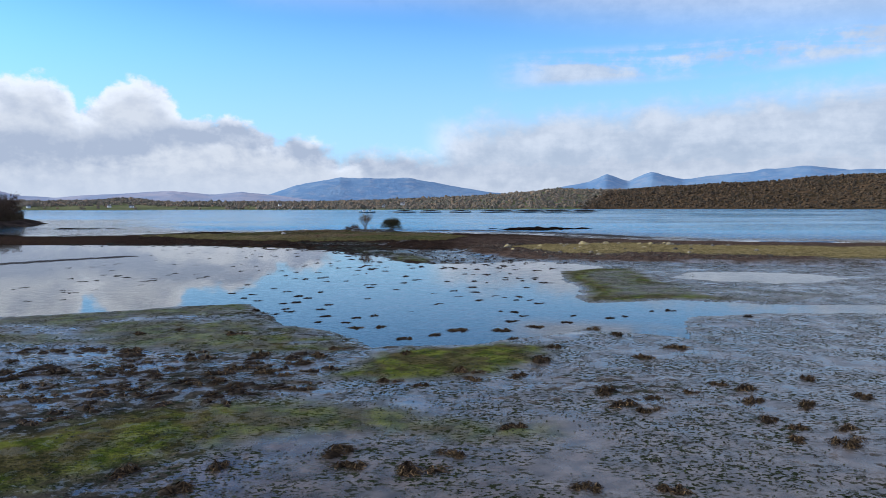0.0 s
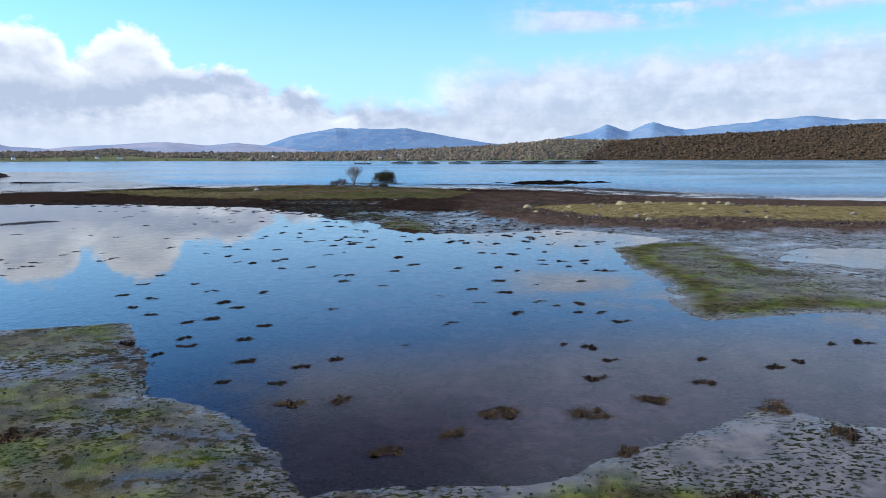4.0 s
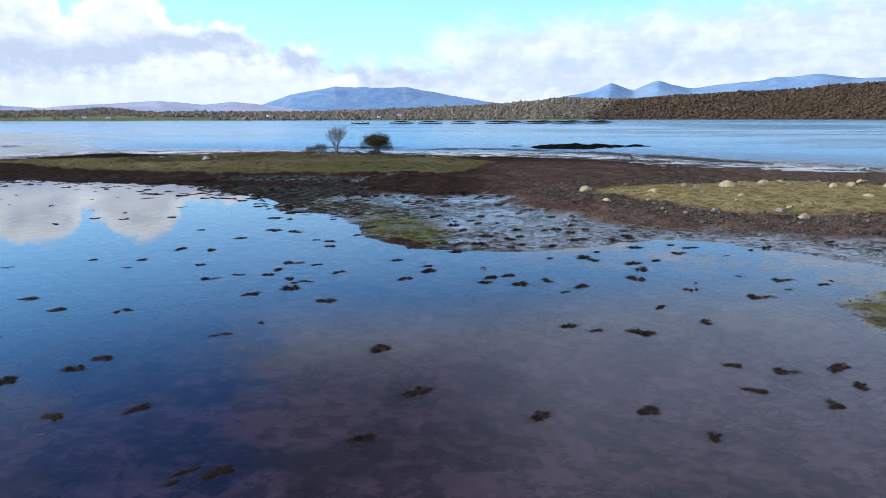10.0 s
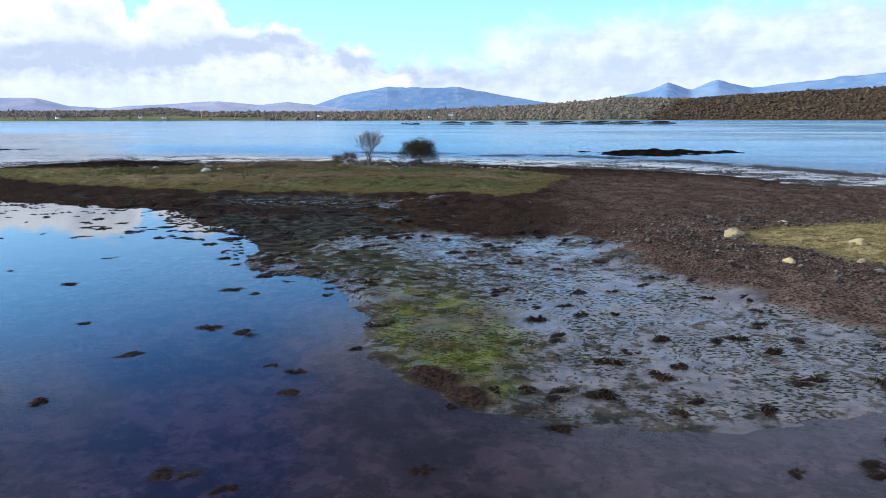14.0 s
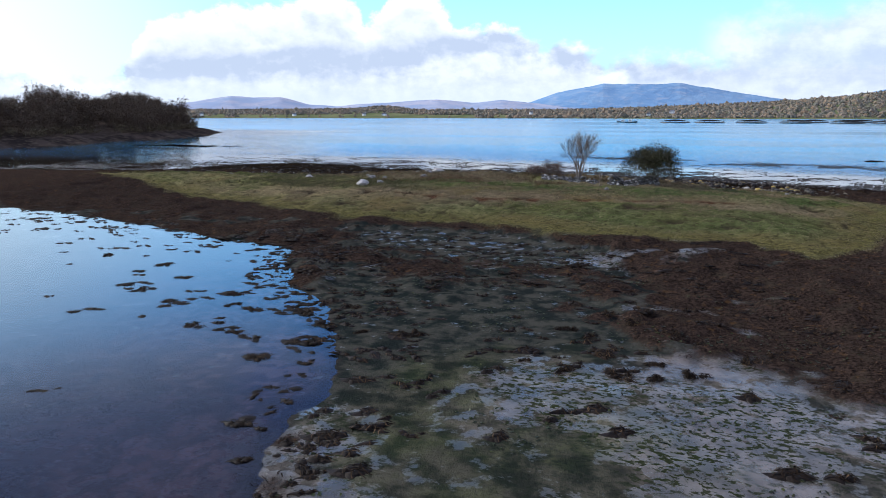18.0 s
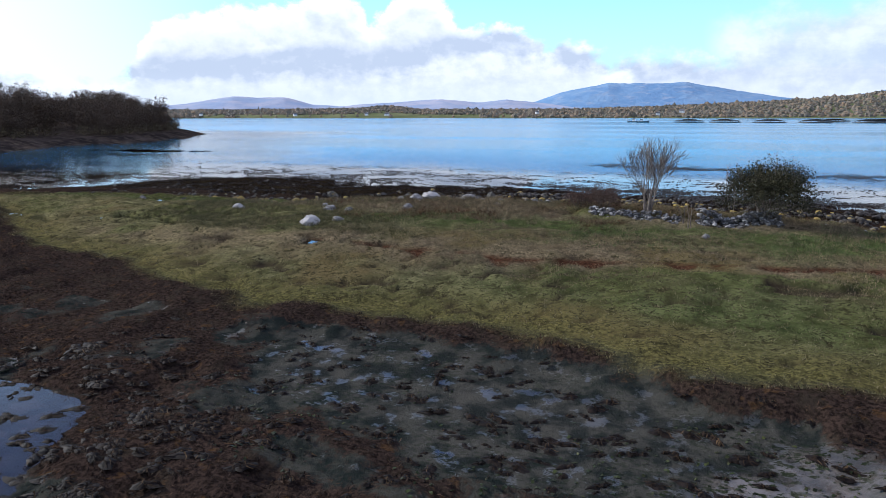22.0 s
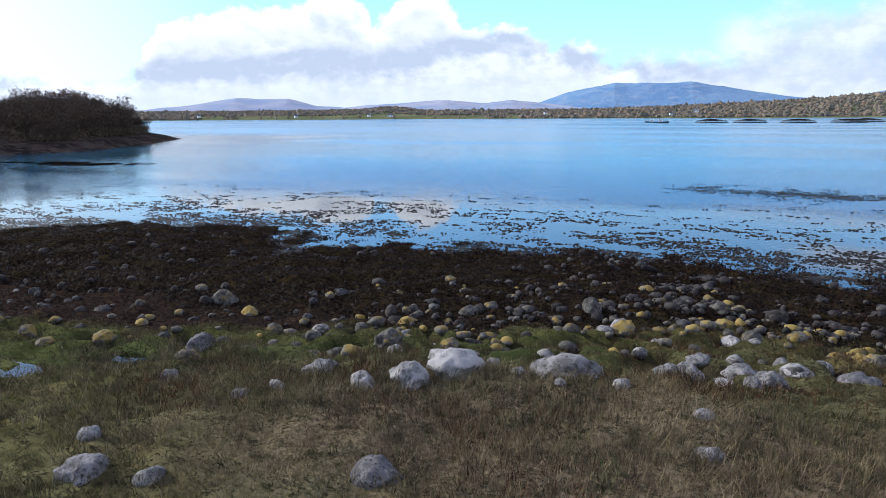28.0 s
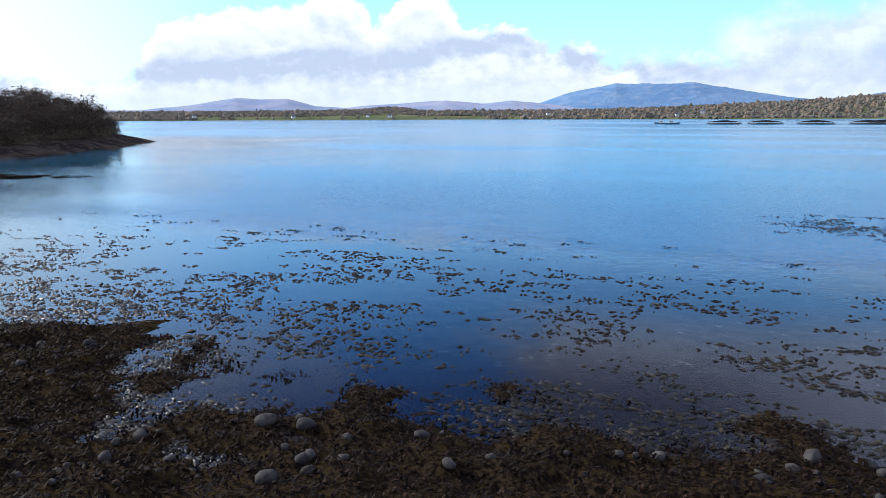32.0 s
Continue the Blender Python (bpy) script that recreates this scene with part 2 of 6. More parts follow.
MUDN = [(-13, 101), (-15, 109), (-19, 114), (-22, 120), (-24, 126.5), (-14, 125.5), (-8, 124.5), (-4, 120), (2, 115), (5.4, 112), (5.6, 104), (7.5, 100.3),
        (9.8, 95.3), (14.7, 91), (20, 88), (30, 85), (60, 77), (60, 47), (20, 50), (10, 52), (10, 84), (0, 84), (-6, 90), (-8, 98)]
PATCHES = ([(-28, 44.6), (-22, 46.5), (-18, 49), (-14, 50.4), (-11.5, 46), (-9.5, 42), (-5, 37.5), (-4, 34.4), (-5.5, 32.8), (-8, 33.5), (-12, 33.6), (-18, 35.4), (-30, 36)],
           [(-4.8, 28.7), (-3.6, 31), (-2.5, 33.5), (-1, 34.6), (1.7, 35.1), (4.2, 36.1), (6.5, 34.9), (5.1, 31), (2.8, 29.2), (0.4, 28), (-1.9, 27.5)],
           [(-16, 20.5), (-12, 22.7), (-9, 24.6), (-6, 25.3), (-2.6, 25), (0.1, 23.1), (4.1, 22.1), (4.4, 21), (0.6, 20.3), (-3.6, 21.2), (-7.2, 19.8), (-9.4, 18), (-12, 16)],
           [(13.4, 67), (14.6, 74), (18, 76.5), (24.5, 77), (23, 70), (22, 64), (27, 58), (34, 54), (26.5, 50), (19, 52.4), (15, 51.4), (12.2, 51), (12.4, 53.4), (13.7, 57.7)],
           [(-12.3, 108), (-8, 111), (-4, 104), (-1.5, 96.3), (0.2, 91), (-0.6, 86.2), (-2.5, 86.3), (-4.3, 89), (-5.4, 94), (-7.5, 98.6), (-11, 101), (-12.6, 104)])
TRACK = [(-29, 136.9), (-25.2, 136.2), (-21.7, 136.2), (-18.3, 135.7), (-15.5, 136), (-12.4, 136.2), (-8, 137), (-3, 138)]
STRIP = [(-26, 127.2), (-21, 128.6), (-16, 127.4), (-12, 126.5), (-9, 125.3), (-8, 121.5), (-11, 120.5), (-16, 121.5), (-22, 123.5)]
PONDS = [((-42.3, 140.3), 2.2, 0.8), ((-41.2, 142.4), 1.3, 0.6), ((-47.4, 139.6), 1.6, 0.6), ((-37.3, 144.4), 1.5, 0.55), ((-39.1, 145.4), 0.5, 0.25), ((-37.6, 147.1), 1.0, 0.5), ((-35.3, 148.5), 0.7, 0.35),
         ((-39.4, 139.8), 0.7, 0.3), ((-38.2, 141.3), 1.1, 0.3), ((-35.5, 137.5), 0.5, 0.2), ((-32.3, 139.4), 0.4, 0.25), ((-27.3, 136.5), 1.0, 0.4),
         ((-42.5, 147.6), 1.2, 0.6), ((-35.9, 149.4), 0.7, 0.35), ((-30.9, 152.1), 0.6, 0.35), ((-26.2, 155.7), 0.5, 0.3), ((-33.6, 153.2), 0.5, 0.25), ((-52, 141), 2.5, 0.7), ((-47.5, 147.5), 1.6, 0.6)]


def land(x, y):
    """Height of the ground and the share of each cover, at plan places."""
    w1 = fbm(x, y, 7, 4, 11) * 0.9
    far = np.hypot(x + 10, y - 90)
    pool = inside(POOL, x, y) + fbm(x, y, 3.0, 4, 5) * 0.55
    sea = inside(COAST, x, y) + w1 * 1.5 + fbm(x, y, 2.6, 3, 7) * 1.1
    isl = inside(ISLAND, x, y) + w1 + fbm(x, y, 1.6, 3, 6) * 0.6
    bank = inside(BANK, x, y) + w1 * 1.2
    flat = np.maximum(inside(MUDS, x, y), inside(MUDN, x, y)) + w1
    flat_w = sstep(flat, -2.0, 2.5)
    small = fbm(x, y, 0.9, 3, 21)
    lumps = fbm(x, y, 2.6, 4, 31)
    # beach that rises from the water on both sides
    up = np.minimum(np.maximum(-pool, 0) * 0.045, np.maximum(sea, 0) * 0.085)
    z = 0.02 + np.minimum(up, 0.62) * (1 - 0.93 * flat_w)
    z = z + (lumps * 0.1 + small * 0.08) * (1 - flat_w) * sstep(np.minimum(-pool, sea), -0.5, 2)
    z = z + (lumps * 0.1 + small * 0.15) * np.exp(-np.abs(sea) / 3.0)
    rise = sstep(isl, -1.0, 9.0)
    z = z + rise * 0.62 + sstep(isl, 4, 14) * 0.12 + (lumps * 0.08 + small * 0.06) * sstep(isl, 0, 2)
    # hummocks parted by creeks, shaped by the tides; their colour is darker too
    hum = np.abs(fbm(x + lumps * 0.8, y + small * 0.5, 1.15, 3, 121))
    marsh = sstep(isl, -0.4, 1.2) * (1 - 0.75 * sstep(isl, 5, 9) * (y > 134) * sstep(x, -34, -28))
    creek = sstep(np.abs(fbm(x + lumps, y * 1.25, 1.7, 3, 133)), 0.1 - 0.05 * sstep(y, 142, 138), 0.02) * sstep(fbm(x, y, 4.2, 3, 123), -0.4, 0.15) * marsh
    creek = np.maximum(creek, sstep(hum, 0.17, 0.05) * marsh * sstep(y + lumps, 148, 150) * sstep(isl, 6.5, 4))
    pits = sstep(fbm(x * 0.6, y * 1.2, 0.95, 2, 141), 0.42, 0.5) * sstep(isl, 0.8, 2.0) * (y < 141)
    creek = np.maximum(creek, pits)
    south = sstep(y, 142, 138)
    z = z + (np.minimum(hum, 0.5) * (0.3 + 0.25 * sstep(y, 147, 150) - 0.22 * south) - 0.07 + 0.05 * south) * marsh - creek * 0.17
    z = z + 0.42 * np.exp(-(((x + 20) / 16) ** 2 + ((y - 148.5) / 4.0) ** 2)) * (1 + 0.3 * lumps)
    z = z + sstep(bank, -1.5, 4.0) * 0.45 + lumps * 0.07 * sstep(bank, 0, 2)
    # flats: a film of water stands in the hollows
    z = z + flat_w * (small * 0.022 + lumps * 0.03 + 0.012)
    green = np.zeros_like(z)
    for k, (p, share) in enumerate(zip(PATCHES, (0.75, 1.0, 0.8, 1.0, 0.75))):
        d = inside(p, x, y) + w1 * 0.8 + small * 0.7
        here = share * sstep(d, -0.7, 1.1)
        if k == 0:      # broken by bare mud and wet hollows
            here = here * sstep(fbm(x * 0.5 + y * 0.9, y * 0.8 - x * 0.35, 3.4, 4, 125), -0.5, -0.05)
        if k == 3:      # green along the water, browner inside
            here = here * (0.62 + 0.38 * sstep(d, 3.4, 1.0)) * (1 - 0.65 * sstep(x + lumps * 2, 20, 24))
        green = np.maximum(green, here * np.where(y > 80, 0.2 + 0.8 * sstep(y, 101, 93), 1.0))
        z = z + 0.06 * sstep(d, -0.5, 1.6)
    z = z - 0.16 * np.exp(-(((x - 33 + lumps * 4) / 9) ** 2 + ((y - 68) / 6.5) ** 2) ** 2) * (0.75 + 0.5 * lumps)
    # under water
    depth_p = np.where(pool > 0, 0.02 + np.minimum(pool * 0.055, 0.3) * (1 + 0.25 * lumps), 0)
    depth_s = np.where(sea < 0, np.minimum(np.where(sea > -9, -sea * 0.035 + 0.13 * sstep(sea, -0.3, -2.5), 0.445 + (-sea - 9) * 0.09), 6.0), 0)
    z = z - depth_p * (pool > 0) - depth_s
    z = np.where(pool > 0, np.minimum(z, 0.03 - depth_p + small * 0.03), z)
    pond = np.zeros_like(z)
    for (px, py), rx, ry in PONDS:
        q = np.hypot((x - px) / rx, (y - py) / ry) + small * 0.9
        pond = np.maximum(pond, sstep(q, 1.15, 0.85))
    trk = sstep(along(TRACK, x, y) + small * 0.8 + lumps * 0.5, 0.5, 0.1)
    z = z - pond * 0.3 - trk * 0.08
    grass = np.maximum(sstep(isl, -0.3, 0.9), sstep(bank, -0.4, 1.2))
    weed = (1 - grass) * (1 - sstep(flat + lumps * 1.6 + small, -0.8, 1.2)) * sstep(pool, 1.0, -0.6) * sstep(sea, -9.0, -3.0)
    # weed creeps over the northern flat near the island
    weed = np.maximum(weed, (1 - grass) * sstep(y + lumps * 8 + small * 3, 107, 121) * sstep(pool, 0.6, -1.2) * sstep(sea, -9, -3) * sstep(fbm(x, y, 4.5, 3, 41) + 0.12 * (y - 116), -0.35, 0.25) * 0.9)
    weed = np.maximum(weed, (1 - grass) * sstep(x + lumps * 5 + small * 2 + (y - 118) * 0.3, -10.5, -6.5) * sstep(y + lumps * 4, 108.5, 112.5) * sstep(pool, 0.6, -1.2) * sstep(sea, -9, -3))
    strip = sstep(inside(STRIP, x, y) + lumps * 1.2 + small, -0.4, 1.0)
    weed = weed * (1 - strip) * sstep(y, 78, 86)
    tuffet = sstep(weed, 0.3, 0.9) * sstep(fbm(x, y, 1.5, 3, 127), -0.2, 0.3)
    z = z + tuffet * 0.22 * sstep(pool, 0.3, -0.6)
    weed = weed * np.where(y < 128, 0.35 + 0.65 * sstep(fbm(x, y, 1.7, 3, 127) + 0.05 * (x + 8) * (x > -8), -0.3, 0.1), 1.0)
    z = z * (1 - strip * 0.6)
    east = sstep(x + (y - 100) * 0.25 + lumps * 2, -6, 2)
    wetness = np.where(y < 60, 0.66 + 0.3 * fbm(x, y, 9, 3, 43) - 0.2 * sstep(x, -3, -10), np.maximum((0.12 + 0.17 * sstep(y, 107, 99)) + 0.18 * east * sstep(y, 122, 112) + 0.36 * sstep(fbm(x * 0.6 + y * 0.5, y - x * 0.4, 5, 4, 129), 0.0, 0.35) * sstep(x, -22, -16), strip * 0.25))
    wetness = np.where((y > 55) & (x > 18), np.maximum(wetness, 0.75 * np.exp(-(((x - 33) / 9) ** 2 + ((y - 67) / 7) ** 2) ** 2)), wetness)
    mix1, mix2 = fbm(x, y, 5, 4, 71), fbm(x, y, 4, 4, 72)
    lush = sstep(y + mix1 * 4, 138.5, 141.5) * sstep(y + mix2 * 3, 149, 145) * sstep(mix2 + 0.1, -0.35, 0.15) * sstep(x, -36, -24)
    lush = np.maximum(lush, 0.8 * sstep(mix1, 0.05, 0.35) * sstep(isl, 2, 4) * (y < 140))
    lush = np.maximum(lush, 0.8 * sstep(isl, 0.5, 2) * sstep(x, -30, -36) * sstep(mix2, -0.2, 0.2))
    lush = np.maximum(lush, 0.85 * sstep(isl, 5.5, 3.5) * sstep(y, 146, 148.5) * sstep(x + lumps * 4, -20, -28))
    lush = np.maximum(lush, 0.7 * sstep(x + lumps * 3, -22, -14) * sstep(isl, 2.0, 4.0) * (y < 135.5))
    straw = np.maximum(0.9 * sstep(mix2 + 0.36, 0.0, 0.3) * np.exp(-((y - 136.5 + mix1 * 2) / 2.6) ** 2) * sstep(isl, 1, 3), sstep(mix1 + 0.3, 0.0, 0.3) * np.exp(-((y - 147.2) / 3.0) ** 4) * sstep(x, -34, -28) * sstep(isl, 0, 2))
    moss = sstep(isl, 4.0, 0.8) * (y < 140) + 0.7 * sstep(isl, 3.0, 0.0) * (y >= 140)
    stony = sstep(x + lumps * 3, 1, 9) * sstep(y, 150, 135)
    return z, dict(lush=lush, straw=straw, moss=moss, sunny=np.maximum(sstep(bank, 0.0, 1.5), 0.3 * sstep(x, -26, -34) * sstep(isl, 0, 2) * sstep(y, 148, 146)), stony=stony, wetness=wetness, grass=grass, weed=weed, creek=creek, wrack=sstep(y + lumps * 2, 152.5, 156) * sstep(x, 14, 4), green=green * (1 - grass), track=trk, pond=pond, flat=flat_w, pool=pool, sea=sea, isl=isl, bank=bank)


def ground_z(x, y):
    z, _ = land(np.array([float(x)]), np.array([float(y)]))
    return float(z[0])


# ---- meshes ----
def mesh(name, verts, faces, material=None, smooth=True):
    """A mesh from arrays; faces is an (n, 3) or (n, 4) array."""
    verts, faces = np.asarray(verts, np.float32), np.asarray(faces, np.int32)
    me = bpy.data.meshes.new(name)
    k = faces.shape[1]
    me.vertices.add(len(verts))
    me.vertices.foreach_set("co", verts.ravel())
    me.loops.add(faces.size)
    me.loops.foreach_set("vertex_index", faces.ravel())
    me.polygons.add(len(faces))
    me.polygons.foreach_set("loop_start", np.arange(len(faces), dtype=np.int32) * k)
    me.polygons.foreach_set("use_smooth", np.full(len(faces), smooth))
    if material:
        me.materials.append(material)
    me.update(calc_edges=True)
    return me


def joined(pieces):
    """One (verts, faces) from many."""
    vs, fs, n = [], [], 0
    for v, f in pieces:
        vs.append(v)
        fs.append(np.asarray(f) + n)
        n += len(v)
    return np.concatenate(vs), np.concatenate(fs)


def part(name, data, parent, label="", m=None):
    ob = new(name, data)
    ob.parent = parent
    if m is not None:
        ob.matrix_basis = m
    if label:
        ob["label"] = label
    return ob


def lattice(xs, ys):
    gx, gy = np.meshgrid(xs, ys)
    nx, ny = len(xs), len(ys)
    i = (np.arange(ny - 1)[:, None] * nx + np.arange(nx - 1)[None, :]).ravel()
    return gx.ravel(), gy.ravel(), np.stack([i, i + 1, i + nx + 1, i + nx], 1)


def spread(lo, hi, step, reach, grow=1.22):
    """Even steps from lo to hi, then growing ones out to reach on both sides."""
    core = list(np.arange(lo, hi + step / 2, step))
    out, d = [], step
    a, b = core[0], core[-1]
    left, right = [], []
    while a > -reach:
        d *= grow
        a -= d
        left.append(a)
    d = step
    while b < reach:
        d *= grow
        b += d
        right.append(b)
    return np.array(left[::-1] + core + right)


# ---- materials ----
def material(name, rough=0.8, spec=0.5):
    m = bpy.data.materials.new(name)
    m.use_nodes = True
    t = m.node_tree
    b = t.nodes["Principled BSDF"]
    b.inputs["Roughness"].default_value = rough
    b.inputs["Specular IOR Level"].default_value = spec
    return m, Net(t), b


def ground_material():
    m, n, b = material("tidal_ground")
    p = n.place()
    big, mid, fine = n.noise(p, 0.18, 5), n.noise(p, 1.3, 6, 0.6), n.noise(p, 9.0, 5, 0.65)
    grit = n.noise(p, 38.0, 3, 0.7)
    mud = n.mix(n.ramp(mid, 0.35, 0.68), (0.04, 0.037, 0.034), (0.13, 0.112, 0.098))
    mud = n.mix(n.ramp(fine, 0.5, 0.7, 0, 0.6), mud, (0.05, 0.045, 0.03))
    algae = n.mix(n.ramp(mid, 0.35, 0.65), (0.045, 0.07, 0.008), (0.145, 0.165, 0.022))
    algae = n.mix(n.ramp(n.noise(p, 0.5, 6, 0.65), 0.4, 0.56, 0, 0.85), algae, n.mix(n.ramp(mid, 0.4, 0.6), (0.04, 0.032, 0.014), (0.085, 0.066, 0.03)))
    flecks = n.math("MULTIPLY", n.ramp(n.noise(n.scaled(p, (1, 1.6, 1)), 5.5, 4, 0.6), 0.5, 0.58), n.ramp(n.noise(p, 0.35, 4), 0.36, 0.56))
    mud = n.mix(flecks, mud, (0.022, 0.028, 0.014))
    algae = n.mix(n.math("MULTIPLY", flecks, 0.7), algae, (0.018, 0.022, 0.01))
    wetness = n.attr("wetness")
    mud = n.mix(n.ramp(wetness, 0.55, 0.15, 0, 0.92), mud, n.mix(n.ramp(mid, 0.4, 0.6), (0.011, 0.015, 0.014), (0.042, 0.042, 0.034)))
    col = n.mix(n.math("MULTIPLY", n.attr("green"), n.ramp(fine, 0.22, 0.5)), mud, algae)
    sunk = n.attr("under")
    bed = n.mix(n.ramp(n.noise(p, 0.4, 7, 0.62, 0.3), 0.36, 0.56), (0.09, 0.06, 0.054), (0.32, 0.185, 0.165))
    bed = n.mix(n.ramp(n.noise(p, 1.9, 5, 0.62), 0.46, 0.54, 0, 0.6), bed, (0.04, 0.036, 0.03))
    # brown bed kept pale eastward, where it imitates cloud mirrored in the pool
    bed = n.mix(n.attr("sheen_bed"), n.mix(n.ramp(mid, 0.36, 0.62), (0.014, 0.015, 0.015), (0.05, 0.042, 0.04)), bed)
    col = n.mix(sunk, col, bed)
    kelp = n.mix(n.ramp(fine, 0.35, 0.65), (0.011, 0.008, 0.007), (0.045, 0.03, 0.023))
    kelp = n.mix(n.ramp(mid, 0.5, 0.72, 0, 0.6), kelp, (0.04, 0.032, 0.022))
    kelp = n.mix(n.ramp(n.noise(p, 3.2, 3), 0.58, 0.7, 0, 0.5), kelp, (0.085, 0.045, 0.018))
    wrack = n.mix(n.ramp(fine, 0.38, 0.64), (0.007, 0.0055, 0.004), (0.039, 0.027, 0.016))
    wrack = n.mix(n.ramp(n.noise(p, 2.1, 4), 0.52, 0.66, 0, 0.7), wrack, (0.04, 0.028, 0.012))
    kelp = n.mix(n.attr("wrack"), kelp, wrack)
    stony = n.mix(n.ramp(fine, 0.38, 0.62), (0.03, 0.021, 0.016), (0.155, 0.112, 0.086))
    kelp = n.mix(n.math("MULTIPLY", n.attr("stony"), n.ramp(mid, 0.3, 0.6, 0.35, 1.0)), kelp, stony)
    col = n.mix(n.ramp(n.math("ADD", n.attr("weed"), n.math("MULTIPLY", n.math("SUBTRACT", fine, 0.5), 0.9)), 0.3, 0.62), col, kelp)
    turf = n.mix(n.ramp(mid, 0.36, 0.64), (0.06, 0.06, 0.026), (0.165, 0.155, 0.072))
    turf = n.mix(n.ramp(big, 0.42, 0.6, 0, 0.75), turf, (0.14, 0.1, 0.044))
    turf = n.mix(n.ramp(fine, 0.52, 0.64, 0, 0.75), turf, (0.03, 0.032, 0.011))
    turf = n.mix(n.attr("lush"), turf, n.mix(n.ramp(mid, 0.36, 0.62), (0.03, 0.045, 0.013), (0.08, 0.1, 0.032)))
    turf = n.mix(n.attr("straw"), turf, n.mix(n.ramp(fine, 0.36, 0.62), (0.085, 0.066, 0.038), (0.24, 0.185, 0.115)))
    turf = n.mix(n.math("MULTIPLY", n.attr("moss"), n.ramp(mid, 0.3, 0.6, 0.5, 1.0)), turf, n.mix(n.ramp(fine, 0.4, 0.62), (0.056, 0.05, 0.017), (0.15, 0.13, 0.045)))
    # sunlight painted as paler, yellower turf on the bank, fainter on the western marsh
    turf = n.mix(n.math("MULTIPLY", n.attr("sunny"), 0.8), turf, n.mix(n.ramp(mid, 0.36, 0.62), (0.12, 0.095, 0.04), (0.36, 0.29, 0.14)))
    turf = n.mix(n.ramp(n.noise(p, 2.7, 5, 0.62), 0.55, 0.64, 0, 0.82), turf, (0.034, 0.031, 0.014))
    crack = n.math("ABSOLUTE", n.math("SUBTRACT", n.noise(n.scaled(p, (1, 1.7, 1)), 3.4, 3, 0.55, 0.4), 0.5))
    turf = n.mix(n.math("MULTIPLY", n.ramp(crack, 0.035, 0.008), n.ramp(mid, 0.4, 0.55, 0.2, 0.9)), turf, (0.022, 0.02, 0.011))
    # the creeks' dark soil colour also deepens the shade in these recesses
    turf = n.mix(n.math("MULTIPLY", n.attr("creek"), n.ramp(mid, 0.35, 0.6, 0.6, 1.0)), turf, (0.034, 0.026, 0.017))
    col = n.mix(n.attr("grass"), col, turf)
    rust = n.mix(n.ramp(fine, 0.35, 0.65), (0.02, 0.01, 0.007), (0.08, 0.035, 0.019))
    col = n.mix(n.attr("track"), col, rust)
    n.put(b.inputs["Base Color"], col)
    dry = n.math("MAXIMUM", n.math("MAXIMUM", n.attr("grass"), n.attr("weed")), n.math("MULTIPLY", n.attr("green"), 0.7))
    film = n.ramp(n.math("ADD", wetness, n.math("MULTIPLY", n.math("SUBTRACT", n.noise(p, 1.6, 6, 0.65), 0.5), 1.8)), 0.28, 0.5)
    rough = n.math("MAXIMUM", n.math("MAXIMUM", dry, n.math("MULTIPLY", flecks, 0.9)), n.math("MULTIPLY", n.math("SUBTRACT", 1.0, film), 0.8))
    wet = n.ramp(n.noise(p, 0.8, 6, 0.65), 0.38, 0.6, 0.1, 0.3)
    n.put(b.inputs["Roughness"], n.math("ADD", n.math("MULTIPLY", rough, 0.6), wet, clamp=True))
    n.put(b.inputs["Specular IOR Level"], n.ramp(rough, 0, 0.75, 0.5, 0.0))
    h = n.math("ADD", n.math("MULTIPLY", fine, 1.0), n.math("MULTIPLY", grit, 0.35))
    n.put(b.inputs["Normal"], n.bump(h, n.ramp(rough, 0, 0.7, 0.035, 0.9), 0.09))
    return m


